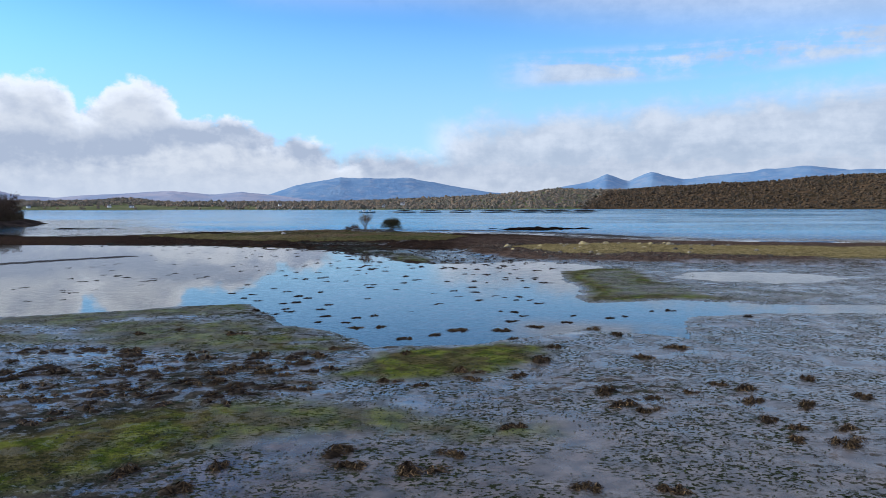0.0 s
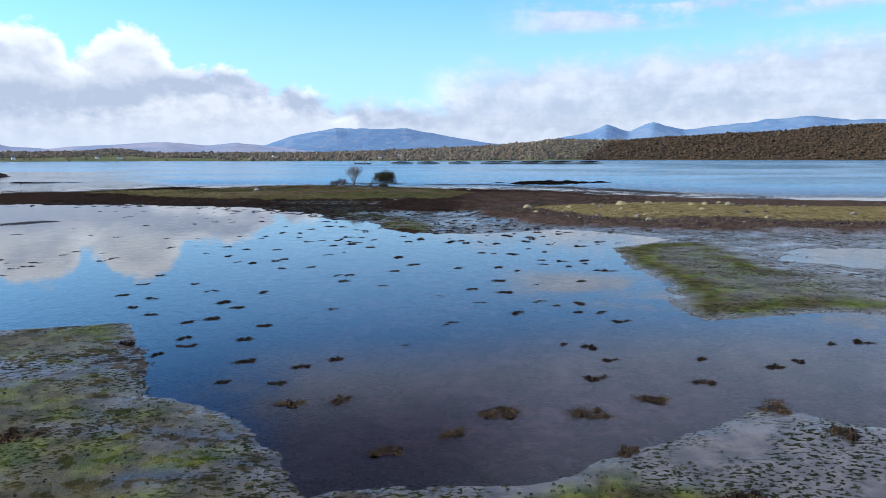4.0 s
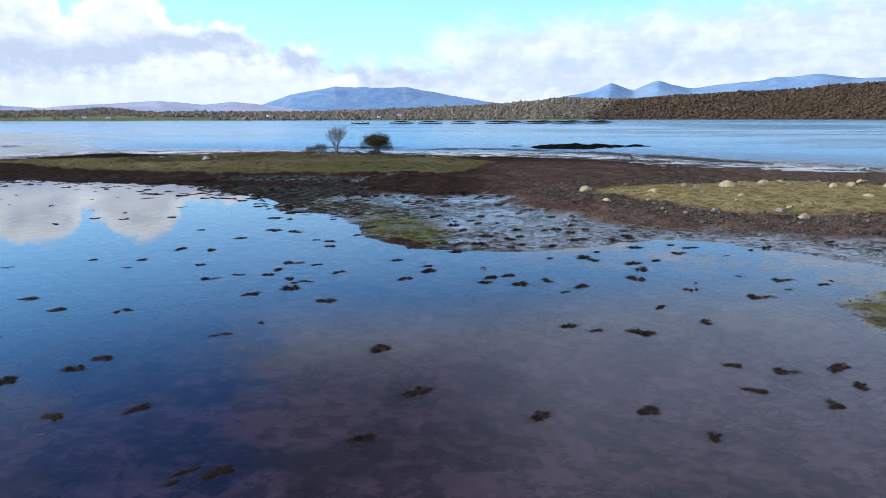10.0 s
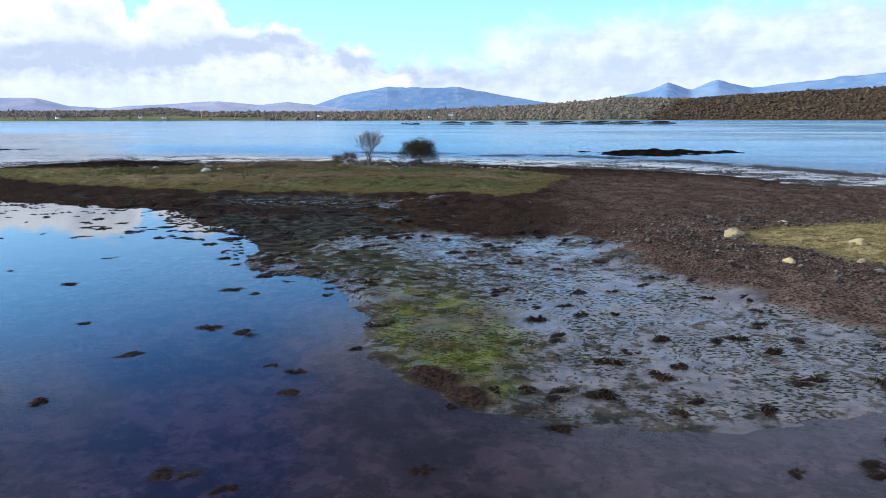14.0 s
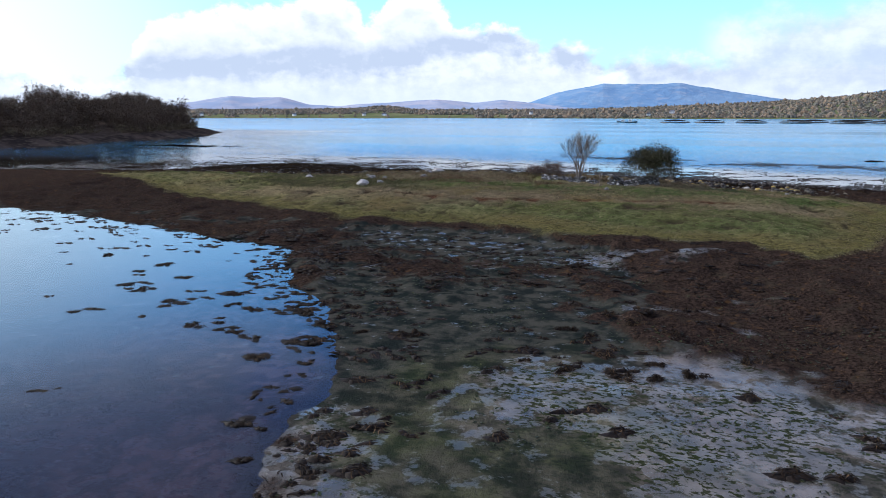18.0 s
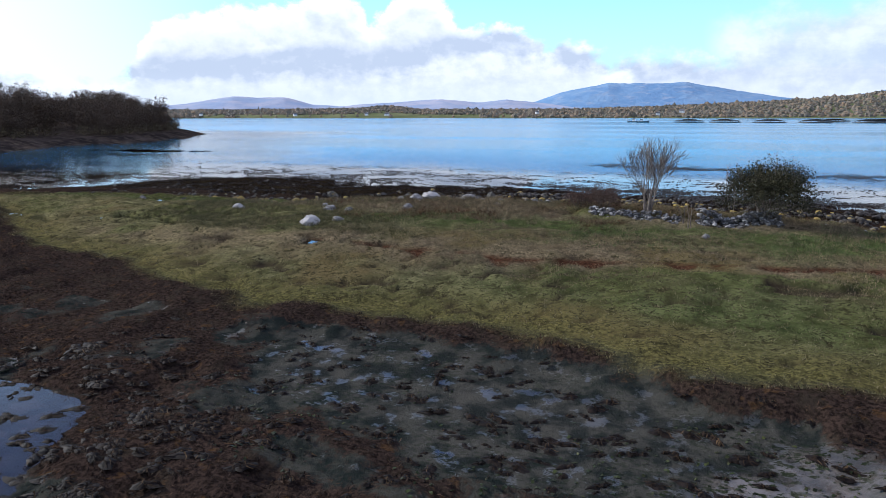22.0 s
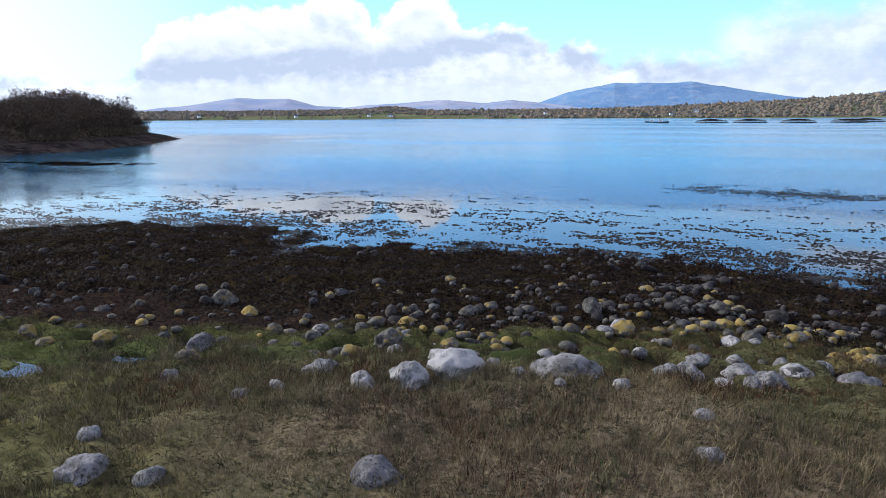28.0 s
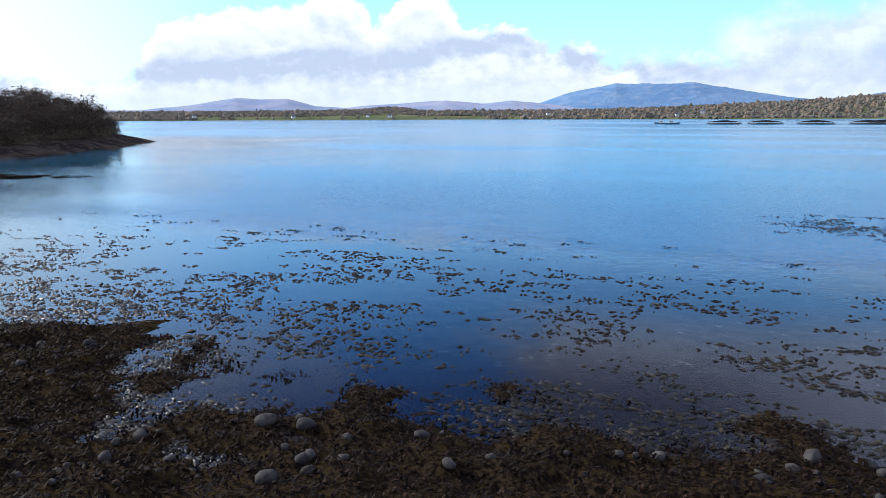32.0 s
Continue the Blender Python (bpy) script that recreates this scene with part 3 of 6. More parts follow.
def water_material():
    m = bpy.data.materials.new("water")
    m.use_nodes = True
    t = m.node_tree
    t.nodes.clear()
    n = Net(t)
    p = n.place()
    rip = n.attr("ripple")
    waves = n.math("ADD", n.noise(n.scaled(p, (1.0, 2.2, 1)), 0.9, 4, 0.55, 0.4), n.math("MULTIPLY", n.noise(n.scaled(p, (1, 2.0, 1)), 3.1, 3, 0.5), 0.45))
    calm = n.ramp(n.noise(n.scaled(p, (0.35, 1.6, 1)), 0.02, 3), 0.42, 0.62, 0.35, 1.0)
    wavelet = n.noise(n.scaled(p, (1.0, 2.4, 1)), 2.6, 3, 0.5, 0.3)
    waves = n.math("ADD", waves, n.math("MULTIPLY", wavelet, 0.6))
    strength = n.math("MULTIPLY", n.math("MULTIPLY", n.attr("wavelet"), calm), 0.55)
    nor = n.bump(waves, n.math("ADD", strength, 0.0003), 0.22)
    fr = t.nodes.new("ShaderNodeFresnel")
    fr.inputs["IOR"].default_value = 1.33
    t.links.new(nor, fr.inputs["Normal"])
    tr = t.nodes.new("ShaderNodeBsdfTransparent")
    tr.inputs[0].default_value = (0.7, 0.72, 0.76, 1)
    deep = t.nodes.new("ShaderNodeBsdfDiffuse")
    # the water's own blue, brightened offshore to stand in for reflected sky
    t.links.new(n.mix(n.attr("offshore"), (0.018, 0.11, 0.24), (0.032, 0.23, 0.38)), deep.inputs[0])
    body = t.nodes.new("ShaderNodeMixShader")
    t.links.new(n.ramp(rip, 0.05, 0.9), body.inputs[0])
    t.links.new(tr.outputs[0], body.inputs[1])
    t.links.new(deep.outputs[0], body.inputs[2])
    gl = t.nodes.new("ShaderNodeBsdfAnisotropic")
    gl.inputs["Color"].default_value = (1, 1, 1, 1)
    n.put(gl.inputs["Roughness"], n.math("MULTIPLY", n.ramp(rip, 0, 1, 0.012, 0.19), n.ramp(calm, 0.35, 1.0, 0.6, 1.0)))
    t.links.new(nor, gl.inputs["Normal"])
    mx = t.nodes.new("ShaderNodeMixShader")
    t.links.new(n.math("MULTIPLY", fr.outputs[0], n.ramp(rip, 0.0, 1.0, 1.0, 0.66)), mx.inputs[0])
    t.links.new(body.outputs[0], mx.inputs[1])
    t.links.new(gl.outputs[0], mx.inputs[2])
    out = t.nodes.new("ShaderNodeOutputMaterial")
    t.links.new(mx.outputs[0], out.inputs[0])
    return m


# ---- ground and water ----
XS, YS = spread(-60, 32, 0.27, 4700), spread(10, 170, 0.27, 4700)
gx, gy, quads = lattice(XS, YS)
gz, cover = land(gx, gy)
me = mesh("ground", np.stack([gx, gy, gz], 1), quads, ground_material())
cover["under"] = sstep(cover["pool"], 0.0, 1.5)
cover["sheen_bed"] = sstep(gx + fbm(gx, gy, 9, 3, 135) * 6 + 0.25 * (gy - 60), -15, -1)
for key in ("grass", "weed", "green", "track", "under", "wetness", "moss", "sunny", "stony", "lush", "straw", "creek", "wrack", "sheen_bed"):
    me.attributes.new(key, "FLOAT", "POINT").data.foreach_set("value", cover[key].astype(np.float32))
tagged(new("ground", me), "tidal flat of mud, algae, brown seaweed and rough grass", "ground", kind="structure")

wx, wy, wq = lattice(spread(-70, 60, 1.0, 4600, 1.3), spread(8, 190, 1.0, 4600, 1.3))
pool_d, sea_d = inside(POOL, wx, wy), inside(COAST, wx, wy)
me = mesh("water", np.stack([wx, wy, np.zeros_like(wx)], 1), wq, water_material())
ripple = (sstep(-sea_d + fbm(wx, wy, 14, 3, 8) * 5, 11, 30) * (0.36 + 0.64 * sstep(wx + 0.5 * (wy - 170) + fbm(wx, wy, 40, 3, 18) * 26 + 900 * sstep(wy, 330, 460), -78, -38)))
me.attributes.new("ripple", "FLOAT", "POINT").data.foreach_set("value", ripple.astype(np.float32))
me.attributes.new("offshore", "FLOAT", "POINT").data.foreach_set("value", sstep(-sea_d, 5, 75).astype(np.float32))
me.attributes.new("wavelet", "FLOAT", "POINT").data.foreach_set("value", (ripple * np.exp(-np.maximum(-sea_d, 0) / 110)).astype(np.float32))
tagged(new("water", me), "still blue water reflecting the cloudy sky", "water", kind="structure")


# ---- far land ----
def hill_material(name, low, high, spots, scale):
    m, n, b = material(name, 0.95, 0.0)
    p = n.place()
    c = n.mix(n.ramp(n.noise(p, scale, 6, 0.6), 0.38, 0.64), low, high)
    c = n.mix(n.ramp(n.noise(p, scale * 4, 5, 0.6), 0.5, 0.68, 0, 0.7), c, spots)
    n.put(b.inputs["Base Color"], c)
    n.put(b.inputs["Normal"], n.bump(n.noise(p, scale * 3, 6, 0.6), 0.5, 0.12 / scale))
    return m


def ridge(name, label, crest, dist, deep, mat, lumpy, seed, skirt=0.0, dists=None):
    """A hill along the horizon: crest gives azimuth and elevation in degrees as seen from the middle of the bay."""
    a = np.linspace(crest[0][0], crest[-1][0], 260)
    e = np.interp(-a, [-c[0] for c in crest], [c[1] for c in crest])
    jag = 0.08 * e * fbm(a, a * 0 + seed, 2.2, 4, seed) + 0.03 * fbm(a, a * 0, 0.5, 3, seed + 2)
    d0 = np.interp(-a, [-q[0] for q in dists], [q[1] for q in dists]) if dists else np.full_like(a, dist)
    s = np.concatenate([np.linspace(0, 1, 22), [1.25, 1.6]])
    A, S = np.meshgrid(a, s)
    D0 = np.tile(d0, (len(s), 1))
    D = D0 + S * deep
    x, y = -10 - np.sin(np.radians(A)) * D, 60 + np.cos(np.radians(A)) * D
    top = np.tile(e, (len(s), 1)) + np.tile(jag, (len(s), 1)) * np.clip(S, 0, 1) ** 5
    crest_h = 7 + np.tan(np.radians(top)) * (D0 + deep)
    shape = np.where(S <= 1, np.sin(np.clip(S, 0, 1) * math.pi / 2) ** 1.2, 1 - (S - 1) * 0.6)
    z = crest_h * shape * (1 + lumpy * fbm(x, y, deep * 0.55, 4, seed) * (1 - np.abs(S - 0.5) * 0.9)) - skirt
    k = len(a)
    i = (np.arange(len(s) - 1)[:, None] * k + np.arange(k - 1)[None, :]).ravel()
    f = np.stack([i, i + k, i + k + 1, i + 1], 1)
    ob = new(name, mesh(name, np.stack([x.ravel(), y.ravel(), z.ravel()], 1), f, mat))
    tagged(ob, label, "hill", kind="structure")
    return x, y, z


# air haze is painted into the base colours of mountains and hills
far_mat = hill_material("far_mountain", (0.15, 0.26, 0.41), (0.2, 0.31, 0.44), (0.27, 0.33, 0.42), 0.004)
mid_mat = hill_material("hazed_hill", (0.28, 0.34, 0.45), (0.4, 0.4, 0.46), (0.26, 0.33, 0.45), 0.006)
wood_mat = hill_material("wooded_slope", (0.045, 0.034, 0.02), (0.09, 0.06, 0.035), (0.13, 0.085, 0.05), 0.02)
meadow_mat = hill_material("shore_meadow", (0.1, 0.12, 0.055), (0.17, 0.18, 0.09), (0.14, 0.12, 0.08), 0.02)
ridge("backdrop", "pale hills along the horizon with haze in their colour", [(62, 0.3), (50, 0.4), (44.4, 0.4), (40.7, 0.75), (37.3, 1.33), (35.5, 1.2), (33.4, 1.25), (31.2, 0.7), (29, 0.55), (27.4, 0.7), (23.6, 0.9), (20.8, 1.1),
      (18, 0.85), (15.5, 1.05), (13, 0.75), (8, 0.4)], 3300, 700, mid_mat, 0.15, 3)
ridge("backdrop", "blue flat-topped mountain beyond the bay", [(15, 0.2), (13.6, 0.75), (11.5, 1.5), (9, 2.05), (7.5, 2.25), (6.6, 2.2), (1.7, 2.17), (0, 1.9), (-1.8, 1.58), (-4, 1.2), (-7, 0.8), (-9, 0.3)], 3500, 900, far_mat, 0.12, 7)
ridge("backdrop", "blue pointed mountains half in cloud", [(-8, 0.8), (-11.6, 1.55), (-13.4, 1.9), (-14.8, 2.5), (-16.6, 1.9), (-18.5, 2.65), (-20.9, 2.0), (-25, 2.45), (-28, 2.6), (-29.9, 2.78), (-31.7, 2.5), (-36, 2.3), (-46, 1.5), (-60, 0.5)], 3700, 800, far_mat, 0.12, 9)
SHORE = [(75, 900), (50, 1150), (40, 1050), (30, 1000), (15, 960), (0, 900), (-10, 950), (-20, 1200), (-34, 1400), (-60, 1300)]
w1 = ridge("hill", "low wooded far shore in autumn colour", [(75, 0.4), (50, 0.22), (40, 0.2), (30, 0.22), (26.5, 0.3), (25, 0.5), (23.5, 0.42), (22, 0.2), (20, 0.18), (12, 0.2), (6.7, 0.28), (3, 0.42), (-4.6, 0.75), (-11, 1.3), (-16, 1.3), (-20, 1.1)], 0, 330, meadow_mat, 0.2, 13, 0.3, SHORE)
w2 = ridge("hill", "rounded hill of brown autumn woodland", [(-7, 0.15), (-12, 0.75), (-17.9, 1.3), (-23.4, 1.62), (-29.9, 1.95), (-34, 2.2), (-45, 2.6), (-60, 2.2), (-75, 1.2)], 0, 300, wood_mat, 0.12, 17, 0.3, [(-7, 1000), (-20, 1080), (-34, 1150), (-75, 1000)])


# ---- materials of the things ----
def simple(name, a, b_, scale, rough=0.85, spec=0.25, per="rand", spread_=0.35, bump=0.4, spots=None, metal=0.0):
    m, n, b = material(name, rough, spec)
    p = n.local()
    c = n.mix(n.ramp(n.noise(p, scale, 6, 0.6), 0.35, 0.65), a, b_)
    if spots:
        c = n.mix(n.ramp(n.noise(p, scale * 3.1, 4, 0.6), 0.56, 0.64), c, spots)
    r = n.rand() if per == "rand" else n.island()
    c = n.mix(1.0, c, n.mix(r, (1 - spread_,) * 3, (1 + spread_,) * 3), "MULTIPLY")
    n.put(b.inputs["Base Color"], c)
    b.inputs["Metallic"].default_value = metal
    n.put(b.inputs["Normal"], n.bump(n.noise(p, scale * 4, 5, 0.65), bump, 0.25 / scale))
    return m


def t_normal_z(n):
    q = n.t.nodes.new("ShaderNodeSeparateXYZ")
    n.t.links.new(n.t.nodes.new("ShaderNodeNewGeometry").outputs["Normal"], q.inputs[0])
    return q.outputs[2]


def rock_material(name, pale, dark, lichen, amount):
    m, n, b = material(name, 0.9, 0.2)
    p = n.local()
    c = n.mix(n.ramp(n.noise(p, 2.2, 6, 0.65), 0.36, 0.6), dark, pale)
    c = n.mix(n.ramp(n.noise(p, 11.0, 5, 0.7), 0.52, 0.62, 0, 0.9), c, (0.05, 0.046, 0.042))
    c = n.mix(n.ramp(n.noise(n.scaled(p, (1, 1, 1), (3, 8, 2)), 3.4, 6, 0.7), 0.54, 0.64, 0, 0.8), c, (0.075, 0.07, 0.062))
    up = t_normal_z(n)
    each = n.math("FRACT", n.math("ADD", n.rand(), n.island()))
    spot = n.math("ADD", n.noise(n.scaled(p, (1, 1, 1), (7, 3, 1)), 1.7, 6, 0.6), n.math("ADD", n.math("MULTIPLY", n.math("SUBTRACT", each, 0.5), 0.26), n.ramp(up, 0.0, 0.9, -0.08, 0.06)))
    spot = n.math("ADD", spot, n.math("MULTIPLY", n.math("SUBTRACT", n.noise(p, 14.0, 4, 0.7), 0.5), 0.35))
    c = n.mix(n.ramp(spot, 0.6 - amount, 0.7 - amount, 0, 0.85), c, lichen)
    c = n.mix(1.0, c, n.mix(each, (0.55, 0.54, 0.55), (1.08, 1.06, 1.02)), "MULTIPLY")
    n.put(b.inputs["Base Color"], c)
    h = n.math("ADD", n.noise(p, 5, 6, 0.7), n.math("MULTIPLY", n.noise(p, 26, 3, 0.7), 0.4))
    n.put(b.inputs["Normal"], n.bump(h, 0.55, 0.06))
    return m


def blades_material(name, cols, rough=0.75, spec=0.1):
    """Leaves and blades, each one of its own colour."""
    m, n, b = material(name, rough, spec)
    r, p = n.island(), n.place()
    c = n.mix(n.ramp(r, 0.0, 0.55, kind="LINEAR"), cols[0], cols[1])
    c = n.mix(n.ramp(r, 0.55, 1.0, kind="LINEAR"), c, cols[2])
    c = n.mix(n.ramp(n.noise(p, 0.5, 4, 0.6), 0.42, 0.62, 0, 0.75), c, cols[3])
    c = n.mix(1.0, c, n.mix(n.ramp(n.noise(p, 3.2, 4, 0.65), 0.36, 0.64), (0.5, 0.5, 0.5), (1.45, 1.42, 1.36)), "MULTIPLY")
    n.put(b.inputs["Base Color"], c)
    return m


granite = rock_material("pale_granite", (0.33, 0.32, 0.31), (0.12, 0.115, 0.11), (0.34, 0.33, 0.32), 0.0)
lichened = rock_material("lichened_stone", (0.2, 0.19, 0.16), (0.06, 0.056, 0.048), (0.27, 0.19, 0.045), 0.1)
bank_stone = rock_material("pale_lichened_stone", (0.4, 0.37, 0.3), (0.17, 0.155, 0.125), (0.42, 0.35, 0.15), 0.08)
shore_rock = rock_material("dark_shore_stone", (0.09, 0.083, 0.075), (0.03, 0.026, 0.022), (0.02, 0.011, 0.005), 0.1)
rubble = rock_material("grey_rubble", (0.15, 0.142, 0.135), (0.045, 0.042, 0.04), (0.3, 0.29, 0.27), 0.03)
wall_stone = rock_material("grey_wall_stone", (0.2, 0.195, 0.19), (0.07, 0.068, 0.066), (0.42, 0.41, 0.39), 0.03)
shore_cobble = rock_material("shore_cobble", (0.07, 0.062, 0.056), (0.02, 0.017, 0.015), (0.11, 0.1, 0.085), -0.06)
beach_stone = rock_material("beach_stone", (0.105, 0.095, 0.082), (0.034, 0.03, 0.026), (0.17, 0.15, 0.11), -0.02)
kelp_mat = blades_material("wet_brown_seaweed", ((0.01, 0.007, 0.006), (0.028, 0.018, 0.013), (0.07, 0.043, 0.028), (0.02, 0.014, 0.0115)), 0.75, 0.05)
clump_mat = blades_material("olive_seaweed", ((0.006, 0.004, 0.003), (0.022, 0.014, 0.009), (0.085, 0.055, 0.029), (0.015, 0.01, 0.007)), 0.7, 0.05)
drift_mat = blades_material("floating_weed", ((0.01, 0.009, 0.007), (0.02, 0.017, 0.011), (0.045, 0.034, 0.018), (0.014, 0.012, 0.009)), 0.45, 0.3)
wrack_mat = blades_material("black_wrack", ((0.005, 0.0035, 0.003), (0.015, 0.009, 0.0065), (0.034, 0.02, 0.0125), (0.01, 0.007, 0.0055)), 0.7, 0.05)
tan_base = simple("tan_mound", (0.012, 0.008, 0.005), (0.045, 0.031, 0.018), 14.0, 0.7, 0.1)
tan_mat = blades_material("tan_seaweed", ((0.018, 0.012, 0.008), (0.062, 0.042, 0.024), (0.19, 0.13, 0.068), (0.045, 0.031, 0.018)), 0.7, 0.05)
kelp_base = simple("seaweed_mound", (0.004, 0.003, 0.0025), (0.014, 0.009, 0.0065), 14.0, 0.7, 0.1)
turf_mat = blades_material("salt_turf", ((0.05, 0.053, 0.024), (0.115, 0.108, 0.052), (0.22, 0.185, 0.11), (0.13, 0.105, 0.06)))
# a lit copy of the turf: sunshine is in the blade colours
sunny_mat = blades_material("sunlit_turf", ((0.1, 0.085, 0.03), (0.22, 0.18, 0.07), (0.4, 0.32, 0.16), (0.2, 0.16, 0.07)))
tall_mat = blades_material("tall_grass", ((0.1, 0.078, 0.046), (0.29, 0.225, 0.14), (0.085, 0.075, 0.038), (0.15, 0.11, 0.07)))
lush_mat = blades_material("lush_grass", ((0.036, 0.062, 0.016), (0.08, 0.12, 0.036), (0.16, 0.165, 0.075), (0.08, 0.095, 0.036)))
rough_mat = blades_material("rough_grass", ((0.036, 0.044, 0.016), (0.095, 0.088, 0.038), (0.23, 0.185, 0.1), (0.075, 0.075, 0.033)))
bracken_mat = blades_material("dead_bracken", ((0.06, 0.028, 0.014), (0.11, 0.05, 0.023), (0.15, 0.1, 0.05), (0.05, 0.028, 0.016)))
tuft_mat = blades_material("green_weed", ((0.012, 0.018, 0.007), (0.022, 0.032, 0.01), (0.04, 0.045, 0.014), (0.018, 0.02, 0.009)), 0.5)
bark = simple("grey_bark", (0.1, 0.08, 0.065), (0.2, 0.165, 0.135), 7.0)
dark_bark = simple("dark_bark", (0.05, 0.04, 0.03), (0.1, 0.085, 0.065), 5.0)
bush_leaf = blades_material("bush_leaves", ((0.02, 0.022, 0.012), (0.048, 0.048, 0.026), (0.1, 0.088, 0.048), (0.04, 0.038, 0.022)))
red_twig = blades_material("red_twigs", ((0.06, 0.036, 0.03), (0.1, 0.062, 0.048), (0.15, 0.1, 0.078), (0.08, 0.055, 0.044)))
oak_leaf = blades_material("headland_leaves", ((0.03, 0.023, 0.018), (0.07, 0.05, 0.036), (0.14, 0.095, 0.06), (0.065, 0.047, 0.036)))
# autumn leaf colours, paled by haze mixed into them
wood_leaf = blades_material("hazy_woodland", ((0.06, 0.07, 0.05), (0.15, 0.125, 0.09), (0.27, 0.185, 0.11), (0.18, 0.165, 0.145)))
# a darker copy: cloud shade over the right-hand hill put into the colour
shaded_leaf = blades_material("shaded_woodland", ((0.03, 0.028, 0.018), (0.075, 0.055, 0.034), (0.13, 0.085, 0.045), (0.06, 0.045, 0.034)))


# ---- shapes ----
def ball(sub, seed, rough=0.25, flat=0.7, cut=0.35):
    """A weathered stone about one metre across, resting near z = 0."""
    bm = bmesh.new()
    bmesh.ops.create_icosphere(bm, subdivisions=sub, radius=0.5)
    off = Vector((seed * 7.3, seed * 3.1, seed * 1.7))
    r = random.Random(seed)
    planes = [(Vector((r.uniform(-1, 1), r.uniform(-1, 1), r.uniform(-0.3, 1))).normalized(), r.uniform(0.4, 0.52)) for _ in range(5)]
    for v in bm.verts:
        d = v.co.normalized()
        v.co += d * (noise.fractal(d * 1.6 + off, 1.0, 2.0, 4) * rough * 0.5)
        for q, h in planes:
            over = v.co.dot(q) - h
            if over > 0:
                v.co -= q * over * (1 - cut * 0.5)
        v.co.z = v.co.z * flat + 0.22 * flat
    v_ = np.array([v.co[:] for v in bm.verts])
    f_ = np.array([[q.index for q in f.verts] for f in bm.faces])
    bm.free()
    return v_, f_


def turned(v, x, y, z, s, rz, tilt=0.0):
    c, q = math.cos(rz), math.sin(rz)
    w = v * np.asarray(s)
    if tilt:
        ct, st = math.cos(tilt), math.sin(tilt)
        w = np.stack([w[:, 0], w[:, 1] * ct - w[:, 2] * st, w[:, 1] * st + w[:, 2] * ct], 1)
    return np.stack([w[:, 0] * c - w[:, 1] * q + x, w[:, 0] * q + w[:, 1] * c + y, w[:, 2] + z], 1)


def many(kinds, x, y, z, s, rz):
    """Copies of the given (verts, faces) at many places, as one pair of arrays."""
    out = []
    which = np.arange(len(x)) % len(kinds)
    for k, (v, f) in enumerate(kinds):
        i = np.where(which == k)[0]
        if not len(i):
            continue
        w = v[None] * s[i][:, None, :]
        c, q = np.cos(rz[i])[:, None], np.sin(rz[i])[:, None]
        p = np.stack([w[..., 0] * c - w[..., 1] * q + x[i][:, None], w[..., 0] * q + w[..., 1] * c + y[i][:, None], w[..., 2] + z[i][:, None]], -1)
        out.append((p.reshape(-1, 3), (np.asarray(f)[None] + (np.arange(len(i)) * len(v))[:, None, None]).reshape(-1, np.asarray(f).shape[1])))
    return joined(out)


def blades(x, y, z, height, width, lean, rng, bend=0.0):
    """One narrow triangle for each blade (two with a bend)."""
    n = len(x)
    a, b = rng.uniform(0, 2 * math.pi, n), rng.uniform(0, 2 * math.pi, n)
    wx, wy = np.cos(a) * width / 2, np.sin(a) * width / 2
    lx, ly = np.cos(b) * lean * height, np.sin(b) * lean * height
    p0 = np.stack([x - wx, y - wy, z - 0.02], 1)
    p1 = np.stack([x + wx, y + wy, z - 0.02], 1)
    p2 = np.stack([x + lx, y + ly, z + height], 1)
    i = np.arange(n)
    return np.concatenate([p0, p1, p2]), np.stack([i, i + n, i + 2 * n], 1)


def stuff(name, v, f, mat, label, category, smooth=False):
    return tagged(new(name, mesh(name, v, f, mat, smooth)), label, category, kind="stuff")


def scatter(n, box, rng, keep):
    """Random places in a box, kept where keep(z, cover, x, y) lets them."""
    x, y = rng.uniform(box[0], box[1], n), rng.uniform(box[2], box[3], n)
    z, cov = land(x, y)
    k = keep(z, cov, x, y)
    return x[k], y[k], z[k]


def tube(a, b, ra, rb, sides=5):
    a, b = np.asarray(a, float), np.asarray(b, float)
    d = b - a
    d = d / (np.linalg.norm(d) + 1e-9)
    u = np.cross(d, (0.3, 0.2, 1.0) if abs(d[2]) < 0.9 else (1, 0, 0))
    u /= np.linalg.norm(u)
    w = np.cross(d, u)
    t = np.arange(sides) / sides * 2 * math.pi
    ring = np.cos(t)[:, None] * u + np.sin(t)[:, None] * w
    v = np.concatenate([a + ring * ra, b + ring * rb])
    i = np.arange(sides)
    j = (i + 1) % sides
    return v, np.stack([i, j, j + sides, i + sides], 1)


def branches(rng, start, way, length, radius, depth, out, tips, spread_=0.6, rise=0.25, kids=(2, 4), sides=5):
    """Grows tapering limbs; collects tubes and the tips."""
    pos, d = np.array(start, float), np.array(way, float)
    steps = 3
    for s in range(steps):
        d2 = d + rng.normal(0, 0.16, 3) + np.array((0, 0, rise * 0.25))
        d2 /= np.linalg.norm(d2)
        q = pos + d2 * length / steps
        r0, r1 = radius * (1 - 0.25 * s), radius * (1 - 0.25 * (s + 1))
        out.append(tube(pos, q, max(r0, 0.007), max(r1, 0.006), sides if depth > 1 else 3))
        pos, d = q, d2
        if depth > 0 and s > 0:
            for _ in range(rng.integers(kids[0], kids[1])):
                side = d + rng.normal(0, spread_, 3)
                side[2] += rise
                side /= np.linalg.norm(side)
                branches(rng, pos, side, length * rng.uniform(0.5, 0.75), max(r1 * 0.62, 0.004), depth - 1, out, tips, spread_, rise, kids, sides)
    tips.append(pos)


